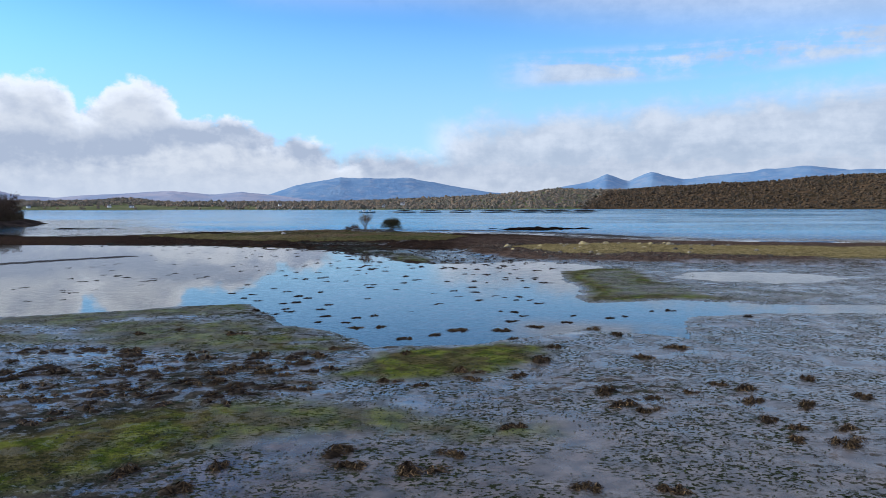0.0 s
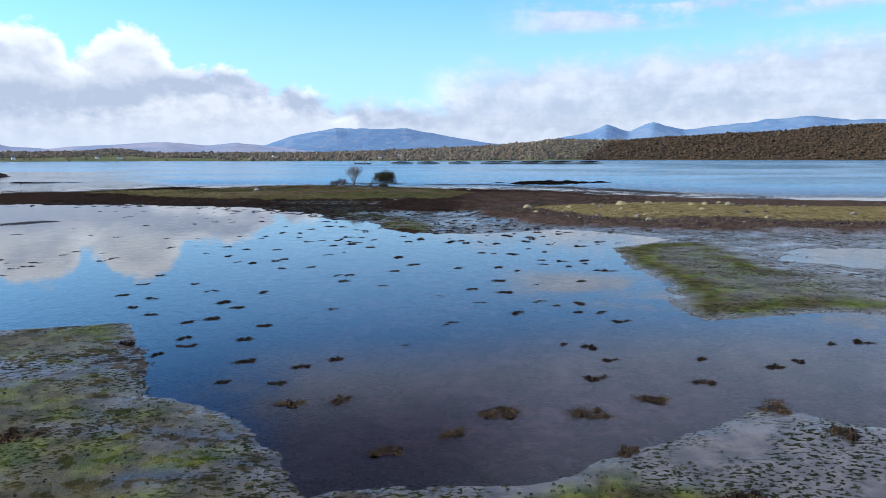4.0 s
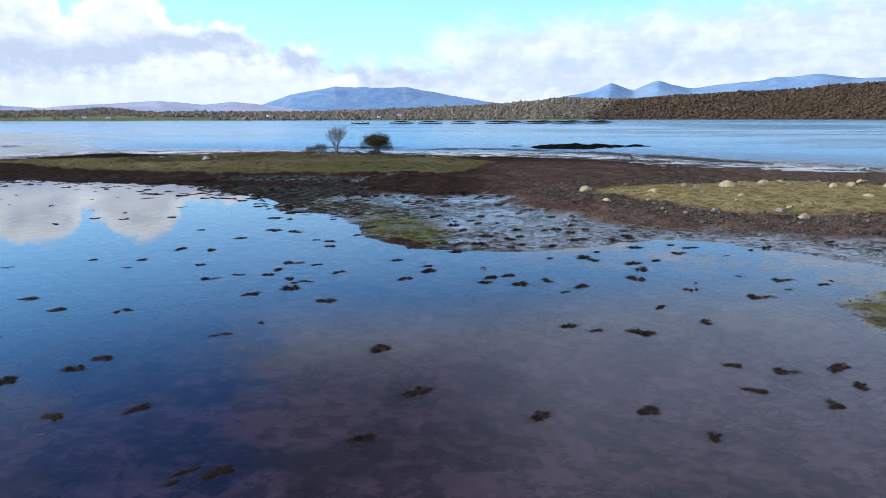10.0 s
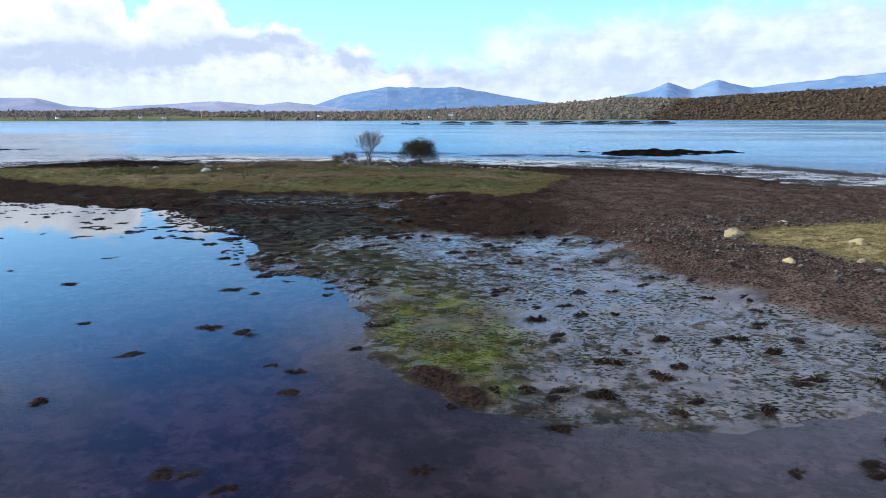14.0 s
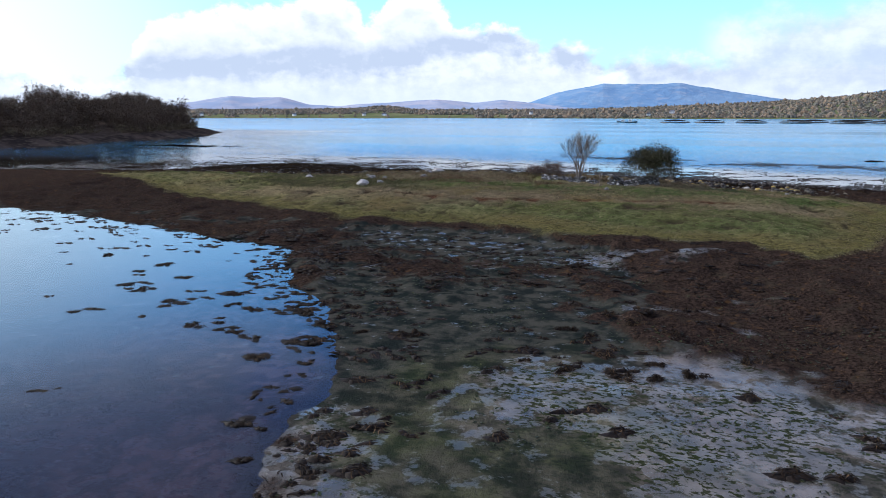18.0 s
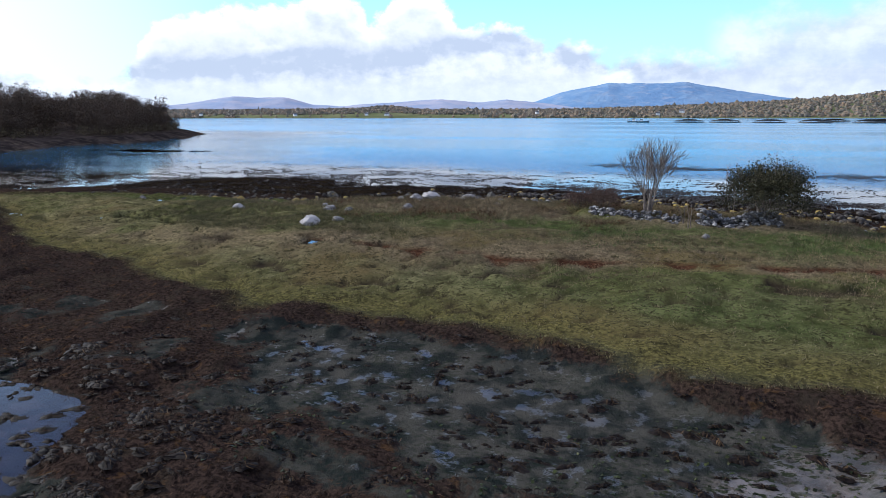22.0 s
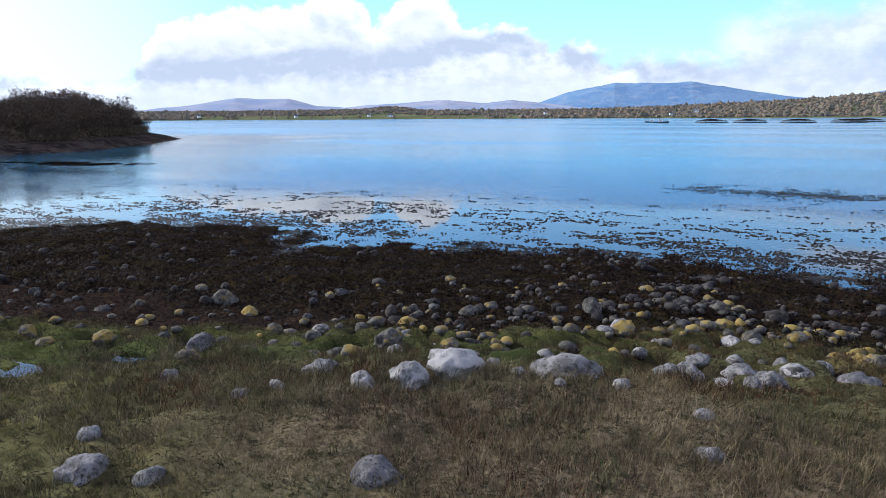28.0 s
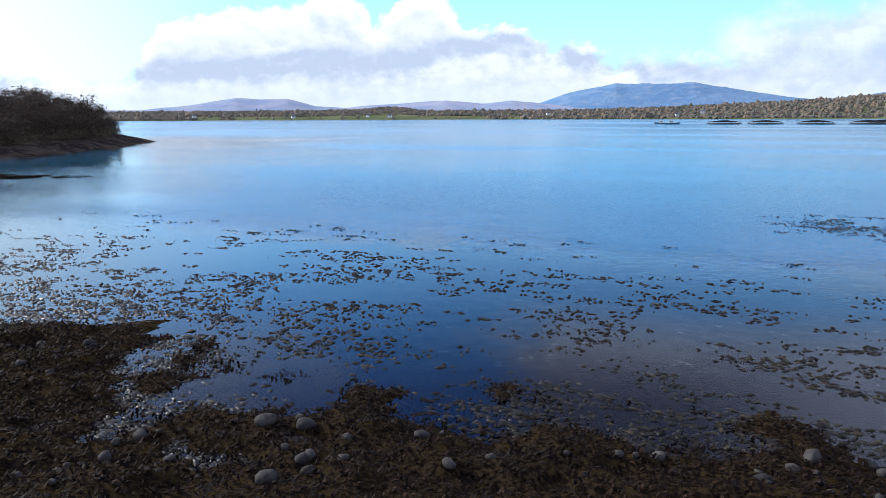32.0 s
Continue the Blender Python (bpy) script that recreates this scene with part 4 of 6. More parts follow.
def leaf_cloud(tips, rng, per, size, reach):
    """Small leaves round the given tips."""
    t = np.repeat(np.asarray(tips), per, 0)
    c = t + rng.normal(0, reach, t.shape)
    n = len(c)
    a, b = rng.normal(0, 1, (n, 3)), rng.normal(0, 1, (n, 3))
    a /= np.linalg.norm(a, axis=1)[:, None]
    b -= a * (a * b).sum(1)[:, None]
    b /= np.linalg.norm(b, axis=1)[:, None]
    s = (size * rng.uniform(0.6, 1.3, n))[:, None]
    v = np.concatenate([c - a * s, c + b * s * 0.55, c + a * s, c - b * s * 0.55])
    i = np.arange(n)
    return v, np.stack([i, i + n, i + 2 * n, i + 3 * n], 1)


# ---- boulders and stones ----
WHITE = [(-25.3, 150.7, 1.6), (-27.5, 149.7, 1.28), (-28.1, 148.8, 0.85), (-28.9, 148.3, 0.65), (-30.4, 149.2, 0.87), (-31.4, 144.0, 0.9), (-27.1, 145.3, 0.87),
         (-22.6, 148.6, 0.52), (-22.5, 147.4, 0.55), (-21.8, 153.0, 0.96), (-22.9, 151.7, 0.7), (-23.3, 151.2, 0.71), (-22.2, 151.6, 0.59), (-21.3, 151.8, 0.73),
         (-20.7, 153.1, 0.77), (-19.5, 153.0, 1.02), (-32.2, 144.8, 0.48), (-30.3, 144.2, 0.51), (-30.5, 147.7, 0.45), (-30.8, 147.0, 0.44), (-24.1, 150.0, 0.5),
         (-25.2, 149.5, 0.31), (-26.2, 150.1, 0.43), (-27.0, 150.9, 0.43), (-21.7, 151.1, 0.45), (-22.7, 153.4, 0.66), (-20.0, 154.4, 0.59)]
WHITE += [(-20.9, 154.0, 0.53), (-21.9, 154.1, 0.49), (-33.2, 147.7, 0.54), (-29.4, 150.9, 0.53), (-34.9, 150.6, 0.8), (-30.2, 139.9, 1.3), (-29.0, 140.6, 0.7), (-37.2, 143.2, 0.9),
          (-42.9, 147.2, 0.8), (-49.3, 148.1, 0.7), (-11.2, 141.8, 0.45), (-24.9, 156.5, 0.6), (-21.9, 156.2, 0.7)]
YELLOW = [(-25.9, 157.6, 0.8), (-24.7, 155.7, 0.72), (-22.9, 156.9, 0.67), (-29.7, 155.1, 0.5), (-30.7, 154.5, 0.7), (-29.5, 156.6, 0.8), (-34.1, 152.7, 0.58),
          (-34.9, 150.9, 0.54), (-34.2, 151.2, 0.42), (-37.6, 150.0, 0.61), (-39.0, 149.4, 0.61), (-32.9, 149.9, 0.55), (-29.9, 151.6, 0.84), (-22.2, 158.7, 0.62),
          (-21.4, 156.4, 0.61), (-20.3, 156.6, 0.6), (-18.9, 156.1, 0.66), (-18.7, 155.4, 0.63), (-26.4, 155.1, 0.47), (-23.8, 156.6, 0.45), (-23.4, 157.0, 0.46)]
YELLOW += [(-37.5, 154.8, 0.86), (-36.0, 154.1, 0.71), (-38.3, 152.0, 0.47), (-29.0, 157.2, 0.65), (-24.5, 160.7, 0.58), (-20.0, 157.4, 0.41), (-31.7, 150.9, 0.56),
           (-34.1, 149.2, 0.68), (-22.0, 156.8, 0.47), (-30.6, 150.9, 0.55), (12.1, 106.6, 1.0), (16.7, 103.1, 0.7), (21.4, 106.3, 0.6), (23.9, 106.2, 1.3),
           (28.2, 108.6, 0.9), (27.3, 110.3, 0.5), (32.7, 105.8, 0.8), (34.8, 106.8, 0.7), (31.4, 99.2, 0.7), (31.1, 111.4, 0.6), (20.7, 107.3, 0.5), (37.3, 105.7, 0.8)]
rng = np.random.default_rng(4)
STONES = [ball(4, k + 1, 0.3, 0.62 + 0.06 * (k % 4)) for k in range(7)]
SMALL = [ball(3, k + 1, 0.3, 0.62 + 0.06 * (k % 4)) for k in range(7)]
stone_mesh = {}


def boulder(k, mat, x, y, s, label, group):
    key = (k % 7, mat.name, s > 0.55)
    if key not in stone_mesh:
        stone_mesh[key] = mesh("boulder", *(STONES if s > 0.55 else SMALL)[k % 7], mat)
    ob = new("boulder", stone_mesh[key])
    ob.matrix_basis = pose(x, y, ground_z(x, y) - 0.13 * s, rng.uniform(-8, 8), rng.uniform(-8, 8), rng.uniform(0, 360)) @ Matrix.Diagonal((s * 0.92, s * rng.uniform(0.68, 0.9), s * rng.uniform(0.75, 1.0), 1))
    return tagged(ob, label, "boulder", group)


for k, (x, y, s) in enumerate(WHITE):
    boulder(k, granite, x, y, s, "large pale granite boulder in the grass" if s > 0.8 else "pale grey boulder speckled with lichen", "boulders on the island")
for k, (x, y, s) in enumerate(YELLOW):
    boulder(k + 3, bank_stone if x > 5 else lichened, x, y, s * (1.25 if x > 5 else 1.0), "rounded boulder with yellow lichen on the shore", "boulders on the shore")
cx_, cy_ = rng.uniform(-50, 2, 2600), rng.uniform(148, 167, 2600)
cz_, cov_ = land(cx_, cy_)
fit_ = (cov_["sea"] > 0.3) & (cov_["isl"] < 5) & (cov_["isl"] > -11) & (rng.uniform(0, 1, 2600) < (1.15 - np.abs(cov_["isl"] + 0.5) * 0.13) * (0.35 + 0.65 * sstep(cx_, -38, -26)))
count = 0
for x, y, isl_ in list(zip(cx_[fit_], cy_[fit_], cov_["isl"][fit_]))[:200]:
    x, y = float(x), float(y)
    s = (0.2 + 0.42 * rng.uniform(0, 1) ** 2) * (1.15 if isl_ > -4 else 0.95)
    near = isl_ > -4.5
    boulder(count, ((lichened, rubble, lichened, rubble, granite)[count % 5] if isl_ > 0 else (rubble, shore_cobble, lichened, shore_cobble)[count % 4]) if near else (shore_rock, shore_cobble)[count % 2], x, y, s,
            "weathered grey stone among the seaweed" if near else "dark wet stone covered by seaweed", "stones on the shore")
    count += 1

for k in range(80):
    x, y = rng.uniform(11, 46), rng.uniform(86, 114)
    b_ = float(inside(BANK, np.array([x]), np.array([y]))[0])
    if -4 < b_ < 6:
        boulder(k, (bank_stone, rubble, bank_stone)[k % 3], x, y, rng.uniform(0.3, 0.8), "grey stone half sunk in the grassy bank", "stones on the bank")


def pebbles(name, n, box, keep, sizes, mat, label, sub=1, sink=0.25):
    x, y, z = scatter(n, box, rng, keep)
    kinds = [ball(sub, 40 + q, 0.35, 0.78) for q in range(4)]
    k = len(x)
    s = rng.uniform(sizes[0], sizes[1], k) * rng.uniform(0.6, 1.2, k)
    v, f = many(kinds, x, y, z - sink * s * 0.3, np.stack([s, s * rng.uniform(0.6, 1, k), s * rng.uniform(0.7, 1, k)], 1), rng.uniform(0, 6.28, k))
    stuff(name, v, f, mat, label, "stones", True)


pebbles("shore_stones", 5200, (-58, 6, 150, 168), lambda z, c, x, y: (c["sea"] > -0.5) & (c["isl"] < 1.5) & (c["isl"] > -12) & (rng.uniform(0, 1, len(x)) < (0.25 + 0.75 * sstep(x, -36, -26)) * np.exp(-np.abs(c["isl"] + 0.6) / 1.8)),
        (0.12, 0.46), beach_stone, "small grey stones scattered along the shore")
pebbles("shore_cobbles", 1900, (-48, 4, 149, 165), lambda z, c, x, y: (c["sea"] > 0.3) & (c["isl"] < 3.5) & (c["isl"] > -5) & (rng.uniform(0, 1, len(x)) < (0.3 + 0.7 * sstep(x, -36, -24)) * np.exp(-np.abs(c["isl"]) / 2.4)),
        (0.18, 0.5), lichened, "rounded stones spotted with yellow lichen above the wrack", 2)
pebbles("beach_stones", 26000, (2, 48, 84, 132), lambda z, c, x, y: (c["bank"] < 0.8) & (c["bank"] > -7) & (c["weed"] > 0.3) & (rng.uniform(0, 1, len(x)) < 0.75 * np.exp(-np.abs(c["bank"] + 1.5) / 2.2)),
        (0.08, 0.34), beach_stone, "broken grey stones below the grassy bank")
pebbles("shore_stones", 5200, (-56, 8, 154, 169), lambda z, c, x, y: (c["sea"] > -1.2) & (c["isl"] < -0.5) & (z > -0.12) & (rng.uniform(0, 1, len(x)) < (0.12 + 0.88 * sstep(x, -33, -17)) * sstep(fbm(x, y, 4, 3, 131), -0.4, 0.2)),
        (0.1, 0.5), shore_cobble, "dark and grey cobbles lying among the wrack", 2)
pebbles("weedy_stones", 3000, (-55, 30, 100, 168), lambda z, c, x, y: ((y > 150) | (x > 2)) & (c["weed"] > 0.5) & (z > 0.03) & (rng.uniform(0, 1, len(x)) < 0.5),
        (0.08, 0.34), shore_rock, "dark wet stones lying in the seaweed")


# ---- the ruined wall ----
def ruined_wall(line, high, wide, n, seed):
    r = np.random.default_rng(seed)
    base = new("ruined_wall")
    (ax, ay), (bx, by) = line
    base.location = ((ax + bx) / 2, (ay + by) / 2, ground_z((ax + bx) / 2, (ay + by) / 2))
    tagged(base, "tumbled dry-stone wall of grey rubble in grass", "wall", "ruined walls")
    shapes = [mesh("stone", *ball(2, 70 + q, 0.4, 0.75), wall_stone, False) for q in range(4)]
    L = math.hypot(bx - ax, by - ay)
    for q in range(n):
        u, lay = r.uniform(0, 1), r.uniform(0, 1) ** 1.5
        side = r.normal(0, 1) * wide * 0.38 * (1.15 - lay)
        x, y = ax + (bx - ax) * u - (by - ay) / L * side, ay + (by - ay) * u + (bx - ax) / L * side
        top = max(0.0, high * (0.75 + 0.25 * math.sin(u * 9 + seed)) * (1 - abs(side) / wide))
        s = r.uniform(0.15, 0.34)
        z = ground_z(x, y) - base.location.z + top * lay - 0.03
        part("stone", shapes[q % 4], base, "", pose(x - base.location.x, y - base.location.y, z, r.uniform(-30, 30), r.uniform(-30, 30), r.uniform(0, 360)) @ Matrix.Diagonal((s, s * 0.8, s * 0.75, 1)))


ruined_wall(((-11.7, 145.9), (-7.8, 146.3)), 0.75, 0.85, 290, 1)
ruined_wall(((-17.0, 146.3), (-12.4, 145.9)), 0.4, 0.9, 180, 2)


# ---- trees and shrubs of the island ----
def bare_tree(x, y, high, seed, name, label, stems=5, depth=3, mat=bark, rad=0.05, spread_=0.45, out_way=0.35):
    r = np.random.default_rng(seed)
    root = new(name)
    root.location = (x, y, ground_z(x, y) - 0.05)
    for s in range(stems):
        a = r.uniform(0, 6.28)
        wood, tips = [], []
        way = np.array((math.cos(a) * out_way, math.sin(a) * out_way, 1.0))
        branches(r, (math.cos(a) * 0.1, math.sin(a) * 0.1, 0), way / np.linalg.norm(way), high * r.uniform(0.5, 0.62), rad * r.uniform(0.7, 1.1), depth, wood, tips, spread_, 0.3)
        part("stem", mesh("stem", *joined(wood), mat), root)
    return tagged(root, label, "tree" if high > 2 else "shrub")


bare_tree(-14.1, 146.7, 3.2, 3, "bare_tree", "leafless grey multi-stemmed tree beside the ruined wall", 9, 3, bark, 0.075, 0.4, 0.2)
bare_tree(-12.3, 145.5, 1.7, 5, "dead_sapling", "thin pale dead sapling standing in the grass", 2, 1, bark, 0.035, 0.3, 0.08)
bare_tree(-11.9, 144.0, 1.6, 6, "dead_sapling", "thin pale dead sapling standing in the grass", 2, 1, bark, 0.035, 0.3, 0.1)
bare_tree(-9.9, 152.0, 2.5, 8, "sapling", "slender leafless sapling behind the stone wall", 2, 2, bark, 0.03, 0.35, 0.12)


def bush(x, y, high, wide, seed, name, label, leaf, per, size, stems, wood_mat_):
    r = np.random.default_rng(seed)
    root = new(name)
    root.location = (x, y, ground_z(x, y) - 0.05)
    tips = []
    for s in range(stems):
        wood, mine = [], []
        a, q = s / stems * 6.28, r.uniform(0.25, 1.0)
        way = np.array((math.cos(a) * q * wide / high, math.sin(a) * q * wide / high, 1.0))
        branches(r, (math.cos(a) * 0.15, math.sin(a) * 0.15, 0), way / np.linalg.norm(way), high * r.uniform(0.5, 0.64), 0.035, 2, wood, mine, 0.5, 0.15)
        part("stem", mesh("stem", *joined(wood), wood_mat_), root)
        tips += mine
    for _ in range(150):
        a, q, h = r.uniform(0, 6.28), r.uniform(0.45, 1.0) ** 0.5, r.uniform(0.3, 1.0)
        w = wide * 1.1 * math.sqrt(max(0.0, 1 - ((h - 0.45) / 0.58) ** 2))
        tips.append(np.array((math.cos(a) * w * q, math.sin(a) * w * q, h * high)))
    part("crown", mesh("crown", *leaf_cloud(tips, r, per, size, 0.16), leaf, False), root)
    return tagged(root, label, "bush")


bush(-8.5, 147.3, 2.5, 2.25, 11, "bush", "dense rounded olive-green bush behind the wall", bush_leaf, 40, 0.045, 16, bark)
bush(-16.4, 147.3, 1.15, 0.95, 12, "shrub", "low dark red leafless shrub in tall grass", red_twig, 20, 0.022, 9, dark_bark)
bush(-17.8, 147.6, 0.7, 0.7, 14, "shrub", "low dark red leafless shrub in tall grass", red_twig, 16, 0.02, 7, dark_bark)

# ---- pools in the marsh ----
for (px, py), rx, ry in PONDS:
    a = np.arange(28) / 28 * 6.28318
    v = np.stack([np.cos(a) * rx * 1.25, np.sin(a) * ry * 1.25, 0 * a], 1)
    v = np.concatenate([[(0, 0, 0)], v])
    pond = new("pond", mesh("pond", v, [(0, 1 + j, 1 + (j + 1) % 28) for j in range(28)], bpy.data.materials["water"]))
    pond.location = (px, py, ground_z(px, py) + 0.1)
    tagged(pond, "small still pool of water in the salt marsh", "pool", kind="structure")

# ---- seaweed clumps on the flat ----
CLUMPS = []
CLUMPS += [(6.3, 16.8), (4.1, 17.1), (-6.4, 17.2), (-0.4, 18.2), (-8.5, 18.3), (-2.2, 18.6), (-5.9, 18.7), (0.7, 19.5), (-2.7, 19.9), (12.8, 20.1), (11.3, 20.5), (13.6, 21.5), (12.1, 21.6), (2.7, 21.9), (11.5, 22.5), (7.7, 23.5), (13.6, 24.1), (7.1, 24.3), (12.1, 24.7), (8.4, 25.2), (16.5, 25.3), (10.1, 25.8), (6.7, 26), (12.5, 26.3), (11.8, 27), (-0.4, 27.2), (-7.8, 27.2), (-1.8, 27.8), (-8.9, 27.8), (1.8, 28), (15.9, 28), (3.7, 28.7), (-6.2, 28.9), (1.5, 29.3), (-7.3, 29.4), (-11.5, 30.1), (-8.7, 30.1), (-13.1, 31.4), (5.2, 31.5), (-11.1, 31.9), (10.2, 32.1), (-5.4, 32.6), (-8.2, 32.9), (-1.3, 33), (-14.8, 34)]
CLUMPS += [(-4.7, 34.1), (12.6, 34.3), (6.4, 34.5), (4.6, 37), (-1.4, 37.2), (10.5, 37.9), (-11, 38), (0.2, 38.2), (-16.4, 38.2), (4.3, 39.4), (-14.7, 39.5), (1.8, 39.6), (9.7, 39.7), (-4.5, 40.5), (6.4, 40.5), (-3, 40.8), (8.6, 42.1), (-5.2, 42.3), (5.1, 42.5), (-7.1, 42.5), (20.6, 43.3), (11.7, 43.6), (-4.8, 44.1), (12.8, 44.3), (6.1, 44.5), (9.4, 44.6), (-6.9, 44.7), (-3.7, 44.9), (-10.5, 45.7), (5.7, 46.3), (16.6, 46.6), (4.8, 46.6), (-12.1, 46.9), (-7.7, 47.7), (-10.3, 48), (-7.4, 49.9), (8.1, 50.2), (-11.1, 50.6), (-10.1, 51.2), (-13.2, 52.1), (3.7, 52.1), (6.7, 52.1), (-5, 53), (-9.7, 53.5), (5.9, 53.5)]
CLUMPS += [(-14.7, 53.6), (7.2, 53.9), (-10.6, 54.8), (-14.7, 55.7), (-16.6, 56.6), (3.8, 56.8), (-9.3, 57.3), (2, 57.8), (-2.9, 58.9), (-13.8, 59.7), (8.5, 60), (3.8, 60.2), (-5.3, 60.4), (-5.3, 62.5), (-16.8, 62.6), (11, 63.5), (5.2, 63.7), (-2.5, 63.8), (1.6, 64.9), (-9.9, 65.1), (4.3, 65.1), (8.9, 65.3), (-8.2, 65.5), (7.4, 66.2), (-1.3, 66.4), (10.2, 66.5), (-12.4, 67.4), (8.8, 67.5), (10.4, 67.8), (7.6, 68), (-11, 68.2), (-10.6, 69.1), (-2.5, 69.8), (-15, 70.6), (5.9, 71.1), (4.5, 71.3), (3.7, 71.8), (8.4, 72.2), (-4.9, 75.2), (11.8, 75.3), (-8.2, 76.3), (5.3, 77.2), (-6.7, 77.2), (15.5, 77.3), (2.9, 77.7)]
CLUMPS += [(14.1, 78), (1.3, 78), (4, 78.2), (8, 78.4), (-2.1, 78.8), (-7.2, 78.9), (-10.7, 78.9), (1.6, 78.9), (2.5, 79.2), (-8.2, 79.6), (-5.2, 80.1), (-1, 80.3), (8.8, 80.3), (-8.1, 80.6), (-1.1, 81.2), (8.8, 81.6), (-6.4, 81.7), (-11.9, 81.8), (-7.7, 82.1), (10, 82.2), (7, 82.3), (-2.6, 82.6), (4.9, 82.9), (6.7, 83.2), (11.8, 83.9), (7.6, 84.4), (0.4, 84.6), (10.1, 85.5), (3.4, 85.5), (-12.6, 85.5), (-2.1, 85.7), (5.5, 85.8), (-14.3, 85.8), (12.2, 86.2), (-6.4, 86.4), (1.8, 86.5), (-1.1, 86.6), (9.3, 87.7), (3.5, 87.8), (-6.6, 87.8), (-7.5, 88.3), (4.3, 88.6), (10.5, 88.9), (2.3, 88.9), (-5.3, 89.8)]
CLUMPS += [(7.5, 90.1), (6, 91), (4.4, 91.1), (-9.3, 91.1), (-10.7, 91.7), (-15.2, 91.9), (0.6, 93), (2.1, 93.7), (3.4, 93.9), (-7.6, 96.1), (-11.8, 96.8), (-19, 97.3), (-11.1, 99.2), (2.2, 101), (-16.5, 106.7), (-20.4, 108.4), (-18.7, 108.4), (-8, 108.5), (-6.5, 108.7), (-9.2, 108.9), (-5.6, 108.9), (-4.7, 109.4), (-14.8, 109.6), (-16.3, 110), (-13.1, 110), (-5.7, 110), (-7.1, 110.2), (-23.2, 110.5), (-19.8, 110.8), (-17.6, 111), (-3.2, 111), (-20.8, 111.1), (-4.5, 111.6), (-25.6, 111.7), (-7.9, 111.7), (-16.3, 112), (-21.6, 112.2), (-8.6, 112.3), (-5.3, 112.4), (-6.5, 113), (-25.5, 113.8), (-28.1, 114), (-7.5, 114.1), (-16, 114.6), (-28, 115.6)]
CLUMPS += [(-23.4, 116.2), (-32.3, 116.3)]


def lobe(r, seed, fronds, cx, cy, size, high):
    k, rings = 11, 4
    t = np.arange(k) / k * 2 * math.pi
    edge = size * (0.72 + 1.0 * np.array([noise.noise(Vector((math.cos(a) * 3.3, math.sin(a) * 3.3, seed * 3.3 + cx * 9))) for a in t]))
    v = [(cx, cy, high)]
    for i in range(1, rings):
        q = i / (rings - 1)
        for j in range(k):
            x, y = cx + math.cos(t[j]) * edge[j] * q, cy + math.sin(t[j]) * edge[j] * q
            v.append((x, y, high * (1 - q * q) ** 0.8 * (1 + 0.9 * noise.noise(Vector((x * 7, y * 7, seed)))) - 0.03 * q))
    f = [(0, 1 + j, 1 + (j + 1) % k) for j in range(k)]
    for i in range(rings - 2):
        for j in range(k):
            a, b = 1 + i * k + j, 1 + i * k + (j + 1) % k
            f += [(a, a + k, b + k), (a, b + k, b)]
    out = []
    for _ in range(fronds):
        a, q0 = r.uniform(0, 6.28), r.uniform(0.0, 0.8) * size
        ln, wd = r.uniform(0.5, 1.15) * size, r.uniform(0.006, 0.013)
        j = int(a / 6.28 * k) % k
        pts = []
        for s in range(4):
            q = q0 + ln * s / 3
            a2 = a + r.normal(0, 0.2)
            rr = min(q / max(edge[j], 0.05), 1.25)
            z = high * max(0, 1 - rr * rr) ** 0.8 + 0.008 + r.uniform(0, 0.045) * (1.4 - s * 0.3)
            x, y = cx + math.cos(a2) * q, cy + math.sin(a2) * q
            px, py = -math.sin(a2) * wd * (1.1 - s * 0.25), math.cos(a2) * wd * (1.1 - s * 0.25)
            pts += [(x - px, y - py, z), (x + px, y + py, z + 0.008)]
        out.append((np.array(pts), np.array([(0, 2, 3, 1), (2, 4, 5, 3), (4, 6, 7, 5)])))
    return (np.array(v), np.array(f)), joined(out)


def clump_mesh(seed, body, straps_, fronds=170, lobes=5):
    """A ragged heap of rockweed about one metre wide: low mounds run together, with straps lying over them."""
    r = np.random.default_rng(seed)
    both = [lobe(r, seed + q, fronds // lobes, r.uniform(-0.32, 0.32), r.uniform(-0.26, 0.26), r.uniform(0.1, 0.25), r.uniform(0.05, 0.13)) for q in range(lobes)]
    return mesh("mound", *joined([q[0] for q in both]), body), mesh("fronds", *joined([q[1] for q in both]), straps_, False)


clump_kinds = [clump_mesh(s, kelp_base, clump_mat) for s in range(1, 7)]
tan_kinds = [clump_mesh(s, tan_base, tan_mat) for s in range(1, 7)]
for k, (x, y) in enumerate(CLUMPS):
    base = new("seaweed_clump")
    s = rng.uniform(0.5, 0.95) * (0.9 if y > 41 else 1.3)
    mound, fr = (tan_kinds if y < 41 else clump_kinds)[k % 6]
    z = ground_z(x, y)
    base.matrix_basis = pose(x, y, max(z, 0.004), 0, 0, rng.normal(10, 35)) @ Matrix.Diagonal((s * rng.uniform(1.0, 1.6), s, s * rng.uniform(0.8, 1.15) * (0.6 if z < 0 else 1.0), 1))
    part("mound", mound, base)
    part("fronds", fr, base)
    tagged(base, "clump of brown rockweed in shallow water" if z < 0 else "clump of brown rockweed on wet mud", "seaweed", "seaweed clumps on the flat")


